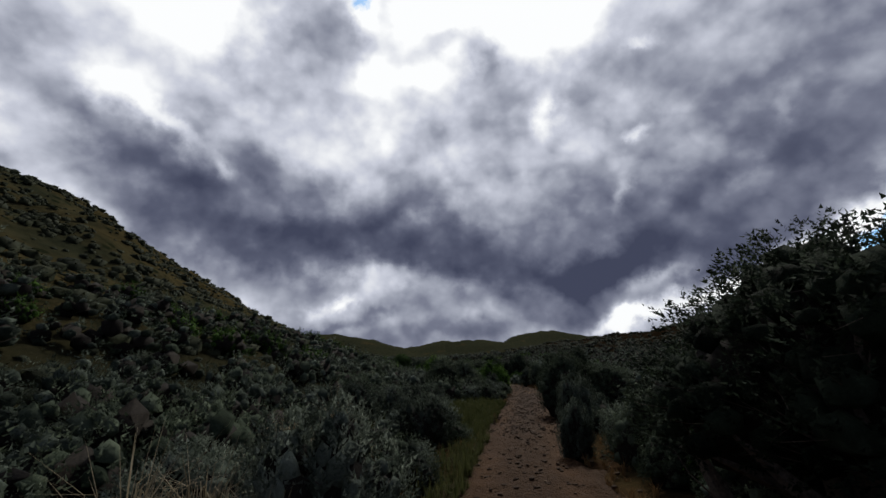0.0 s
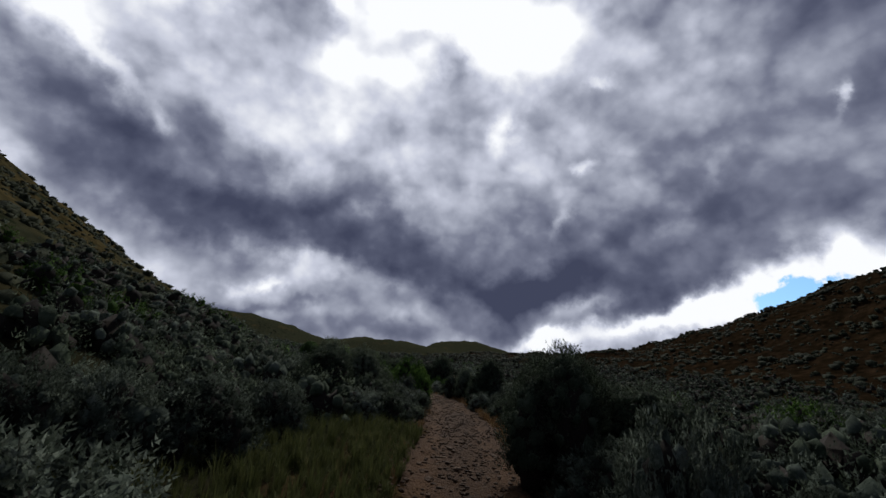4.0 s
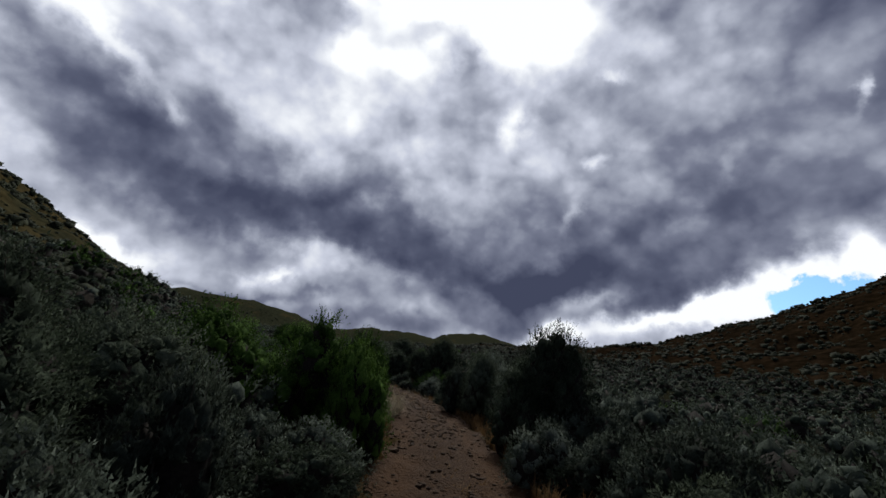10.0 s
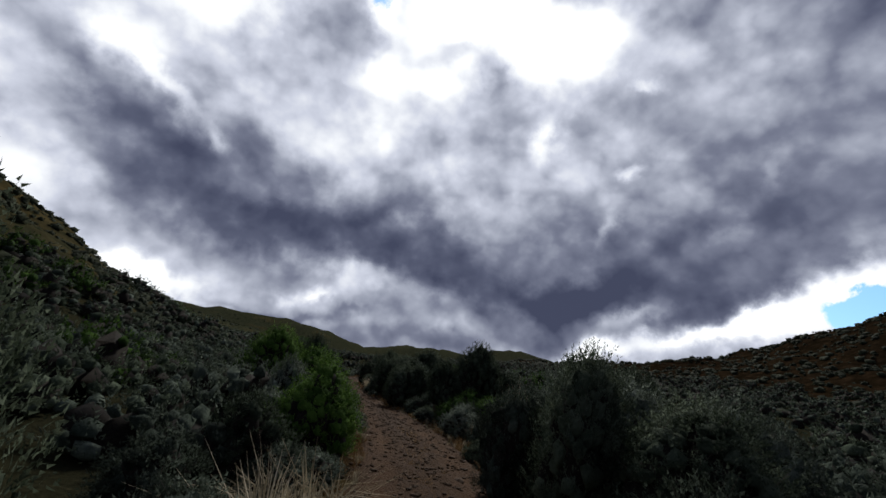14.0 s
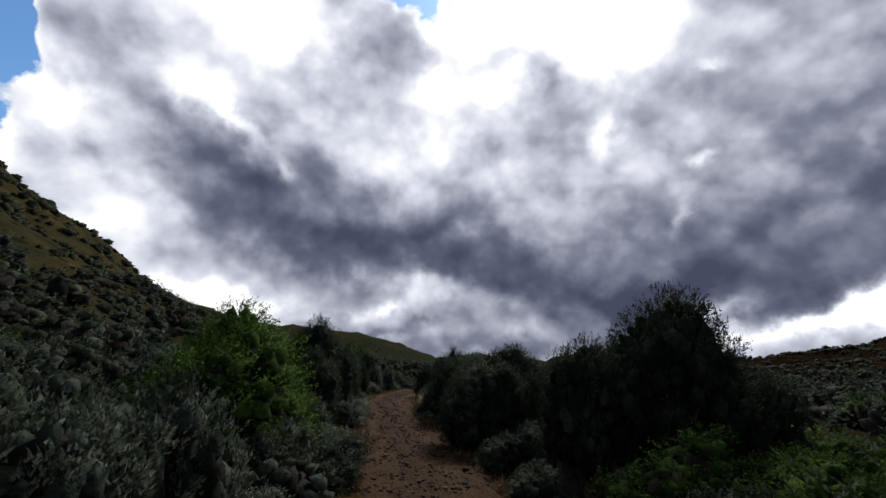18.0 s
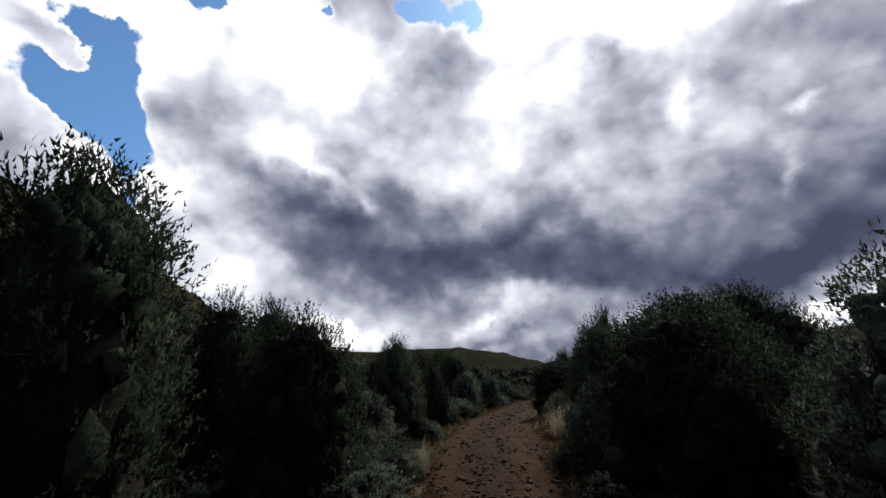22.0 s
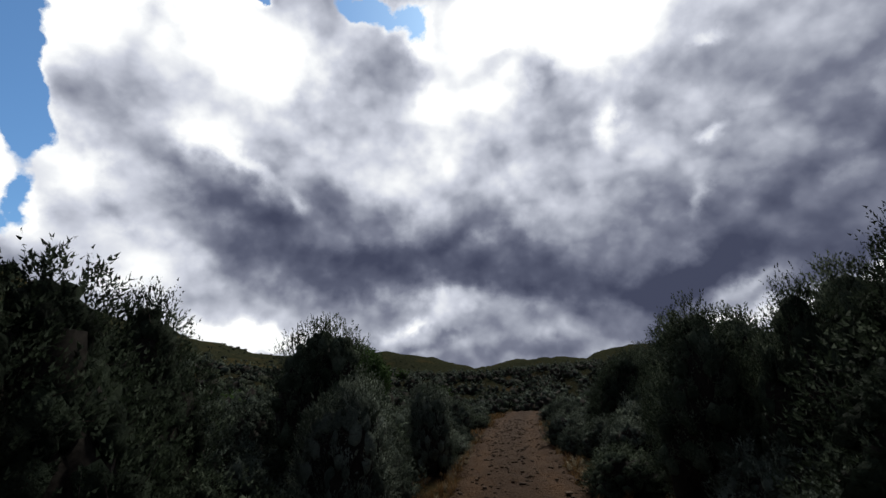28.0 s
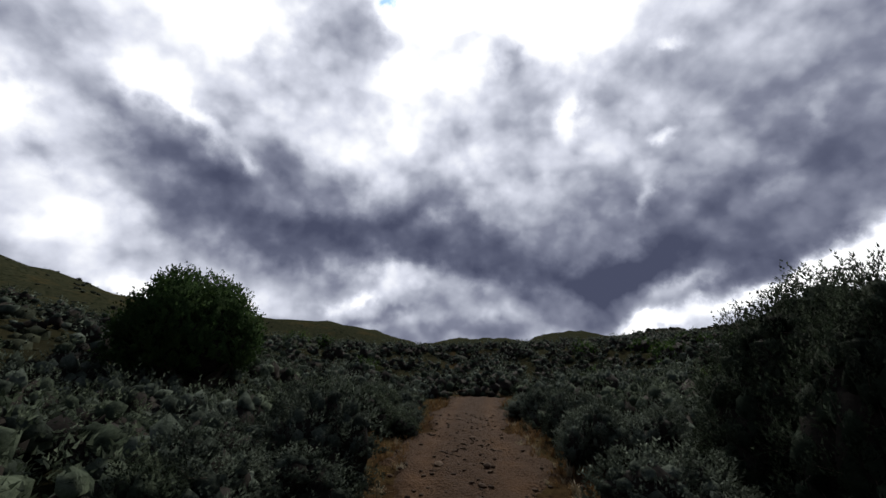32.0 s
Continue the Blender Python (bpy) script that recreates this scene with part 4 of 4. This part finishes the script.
# shrubs dotted over the hillsides
body = lumps_of(np.random.RandomState(67), np.array([(0, 0, 0.16)]), np.array([0.5]), 0.8, 0.35, (PIP_V, PIP_F))
sprays = leaf_blades(np.random.RandomState(68), body[0] * 0.9, unit(body[0] * (1, 1, 0.6) + (0, 0, 0.1)), unit(body[0]), 0.22, 0.16)
t, tf = join([body, (sprays, tris(sprays))])
tn = unit(t + (0, 0, 0.1))
for seed, n, x0, x1, y0, y1 in ((77, 10500, -78, -10, 0, 150), (78, 18000, 40, 185, 5, 260), (79, 4200, -230, 200, 150, 420)):
    p, turn, rng = spots(seed, n, x0, x1, y0, y1, lambda x, y: smooth(1.5, 4.0, hill_height(x, y)) * (0.25 + 0.75 * smooth(-0.5, 0.5, wobble(x, y, 25, 13))))
    size = (0.35 + 0.95 * rng.uniform(0, 1, len(p)) ** 2.5) * (1.6 if seed == 79 else 1.45 if seed == 78 else 1.15)
    scatter("hillside_shrubs", t, p, turn, size, size * rng.uniform(0.65, 1.0, len(p)), HILL, "low dark shrubs dotted over the hillsides", "shrubs", tf, tn)


# ---------------------------------------------------------------- grass
def tuft_shape(seed, blades, wide, high, width, bend):
    """Curved tapering blades fanning from one foot: two quads a blade."""
    rng = np.random.RandomState(seed)
    a = rng.uniform(0, 6.283, blades)
    out = np.stack([np.cos(a), np.sin(a), 0 * a], 1)
    foot = out * (rng.uniform(0, 0.25, blades) * wide)[:, None]
    h = high * rng.uniform(0.5, 1.1, blades)
    reach = wide * rng.uniform(0.15, 1.0, blades)
    across = np.stack([-np.sin(a), np.cos(a), 0 * a], 1) * (width * rng.uniform(0.6, 1.2, blades))[:, None]
    up = np.array((0, 0, 1.0))
    p0, p1 = foot, foot + out * (reach * 0.28)[:, None] + up * (h * 0.62)[:, None]
    p2 = foot + out * reach[:, None] + up * (h * (1 - bend * rng.uniform(0.0, 0.6, blades)))[:, None]
    low = np.stack([p0 - across, p0 + across, p1 + across * 0.8, p1 - across * 0.8], 1)
    top = np.stack([p1 - across * 0.8, p1 + across * 0.8, p2 + across * 0.1, p2 - across * 0.1], 1)
    return np.concatenate([low, top], 1).reshape(-1, 3)


TUFT = "dry grass tufts"
TUFTS = []
for n, (mat, label) in enumerate(((STRAW, "tall tuft of bleached dry grass"), (STRAW, "tuft of bent straw-coloured grass"), (RUSSET, "tuft of russet dry grass"))):
    v = tuft_shape(90 + n, 150, 0.85, 0.95, 0.0065, 1.1)
    TUFTS.append(tagged(new("grass_tuft", mesh_of("grass_tuft", v, quads(v), [mat])), label, "grass", TUFT))


def tuft(which, x, y, wide, high):
    k = len(STOOD)
    STOOD.append((x, y, 0.2))
    return copy_thing(TUFTS[which], Matrix.LocRotScale((x, y, float(land(x, y)) - 0.03), Euler((0, 0, k * 1.7)), (wide / 0.6, wide / 0.6, high / 0.95)))


tuft(0, -1.35, 3.6, 0.6, 1.0)
tuft(0, -2.4, 3.8, 0.6, 1.45)
tuft(0, -2.1, 4.4, 0.6, 1.3)
tuft(0, -2.2, 10.1, 0.5, 1.7)
tuft(0, 5.35, 43.2, 0.7, 1.15)
tuft(0, -2.0, 3.9, 0.5, 1.0)
tuft(1, -1.2, 3.9, 0.4, 0.7)
tuft(0, -3.1, 9.6, 0.6, 1.15)
tuft(0, -2.4, 9.2, 0.45, 0.9)
tuft(1, -1.5, 9.0, 0.4, 0.8)
tuft(0, 5.1, 42.6, 0.75, 1.0)
tuft(1, 4.95, 43.4, 0.7, 0.95)
tuft(1, 5.5, 43.9, 0.6, 0.8)
tuft(0, 4.1, 50.6, 0.7, 1.0)
tuft(0, 3.5, 51.6, 0.65, 1.05)
tuft(1, 4.7, 51.4, 0.5, 0.7)
tuft(0, 9.6, 53.4, 0.5, 2.3)
tuft(0, 9.3, 53.9, 0.5, 1.9)
tuft(2, 10.2, 54.4, 0.6, 1.7)
tuft(0, 3.4, 52.5, 0.55, 1.2)
tuft(0, 3.5, 53.1, 0.55, 1.05)
tuft(0, 3.3, 51.8, 0.5, 1.15)
tuft(1, 3.9, 52.2, 0.45, 0.8)
tuft(0, 9.9, 52.5, 0.45, 1.75)
tuft(1, 9.8, 53.0, 0.4, 1.5)
tuft(2, 10.2, 52.2, 0.5, 1.2)
tuft(2, 8.6, 53.2, 0.6, 0.9)
tuft(0, 0.6, 74.6, 0.4, 0.8)
tuft(0, -0.9, 75.8, 0.5, 0.95)
tuft(1, 3.9, 79.4, 0.6, 1.0)
tuft(0, 3.4, 80.1, 0.5, 0.9)
tuft(1, 4.3, 80.6, 0.7, 1.3)
tuft(1, 3.7, 78.4, 0.5, 0.8)
tuft(2, 3.3, 79.0, 0.5, 0.7)
tuft(1, 2.85, 80.1, 0.7, 1.0)
tuft(0, 2.7, 79.4, 0.5, 0.8)
tuft(1, 3.1, 80.9, 0.7, 1.15)
tuft(0, 2.6, 80.7, 0.5, 0.8)
tuft(1, 3.4, 81.6, 0.7, 1.3)
for ob in TUFTS:
    bpy.data.objects.remove(ob)


def verge(name, seed, mat, n, y0, y1, near, wide_band, high, label, sides=(-1, 1), blades=26):
    """Short grass along the track's edges."""
    rng = np.random.RandomState(seed)
    y = rng.uniform(y0, y1, n)
    x = curve(ROAD, y) + rng.choice(sides, n) * (near + np.abs(rng.normal(size=n)) * wide_band)
    p = np.stack([x, y, land(x, y) - 0.02], 1)
    size = rng.uniform(0.5, 1.3, n)
    v = tuft_shape(seed + 1, blades, 0.16, high, 0.006, 0.6)
    return scatter(name, v, p, rng.uniform(0, 6.283, n), size, size * rng.uniform(0.7, 1.2, n), mat, label, "grass")


verge("russet_verge_grass", 101, RUSSET, 2400, -4, 120, 1.2, 0.55, 0.24, "russet dry grass along the track's edges", blades=18)
verge("russet_verge_grass", 103, RUSSET, 560, 28, 50, 1.2, 0.6, 0.36, "russet dry grass along the track's edge", (1,))
verge("straw_verge_grass", 105, STRAW, 360, 40, 110, 1.15, 0.6, 0.25, "straw-coloured grass along the track's edges")
verge("green_verge_grass", 107, GRASS, 1100, 13, 25, 1.15, 1.8, 0.42, "long yellow-green grass beside the track", (-1,))
verge("green_verge_grass", 109, GRASS, 420, 2, 14, 1.0, 0.5, 0.36, "yellow-green grass beside the track", (-1,))
verge("crown_grass", 111, RUSSET, 520, 33, 56, 0.0, 0.18, 0.16, "dry grass on the track's crown", blades=16)

# ---------------------------------------------------------------- stones on the track
def stone_shape(seed):
    rng = np.random.RandomState(seed)
    bm = bmesh.new()
    bmesh.ops.create_icosphere(bm, subdivisions=1, radius=0.5)
    for v in bm.verts:
        v.co *= rng.uniform(0.7, 1.15)
        v.co.z *= 0.6
    v = np.array([v.co[:] for v in bm.verts])
    f = np.array([[q.index for q in face.verts] for face in bm.faces])
    bm.free()
    return v, f


ROCKS = [stone_shape(120 + n) for n in range(6)]
ROCK_MESHES = [mesh_of("stone", v, f, [STONE]) for v, f in ROCKS]


def stony(rng, n):
    """More stones where the track is rough."""
    y = np.concatenate([rng.uniform(-3, 112, n // 2), rng.uniform(14, 34, n // 4), rng.uniform(38, 78, n - n // 2 - n // 4)])
    u = np.clip(rng.normal(size=n) * 0.75, -1.6, 1.6)
    x = curve(ROAD, y) + u
    return x, y, on_road(x, y)


rng = np.random.RandomState(130)
x, y, z = stony(rng, 290)
for n in range(290):
    s = rng.uniform(0.07, 0.2) * (1.5 if rng.uniform() < 0.08 else 1)
    ob = new("stone", ROCK_MESHES[n % 6])
    ob.parent = road
    ob.matrix_basis = Matrix.LocRotScale((x[n], y[n], z[n] + 0.10 * s), Euler((rng.uniform(-0.3, 0.3), rng.uniform(-0.3, 0.3), rng.uniform(0, 6.28))), (s, s * rng.uniform(0.6, 1), s * rng.uniform(0.6, 1)))
x, y, z = stony(rng, 7000)
s, a = rng.uniform(0.025, 0.12, 7000), rng.uniform(0, 6.283, 7000)
vs, fs, at = [], [], 0
for n in range(6):
    v, f = ROCKS[n]
    k = np.arange(n, 7000, 6)
    c, q = np.cos(a[k])[:, None], np.sin(a[k])[:, None]
    w = np.stack([(v[:, 0] * c - v[:, 1] * q) * s[k][:, None] + x[k][:, None], (v[:, 0] * q + v[:, 1] * c) * s[k][:, None] * 0.8 + y[k][:, None], v[:, 2] * s[k][:, None] + z[k][:, None] + 0.006], -1)
    vs.append(w.reshape(-1, 3))
    fs.append((f[None] + (np.arange(len(k)) * len(v))[:, None, None] + at).reshape(-1, 3))
    at += len(k) * len(v)
tagged(new("gravel", mesh_of("gravel", np.concatenate(vs), np.concatenate(fs), [STONE])), "loose reddish-brown gravel on the dirt track", "gravel", kind="stuff")
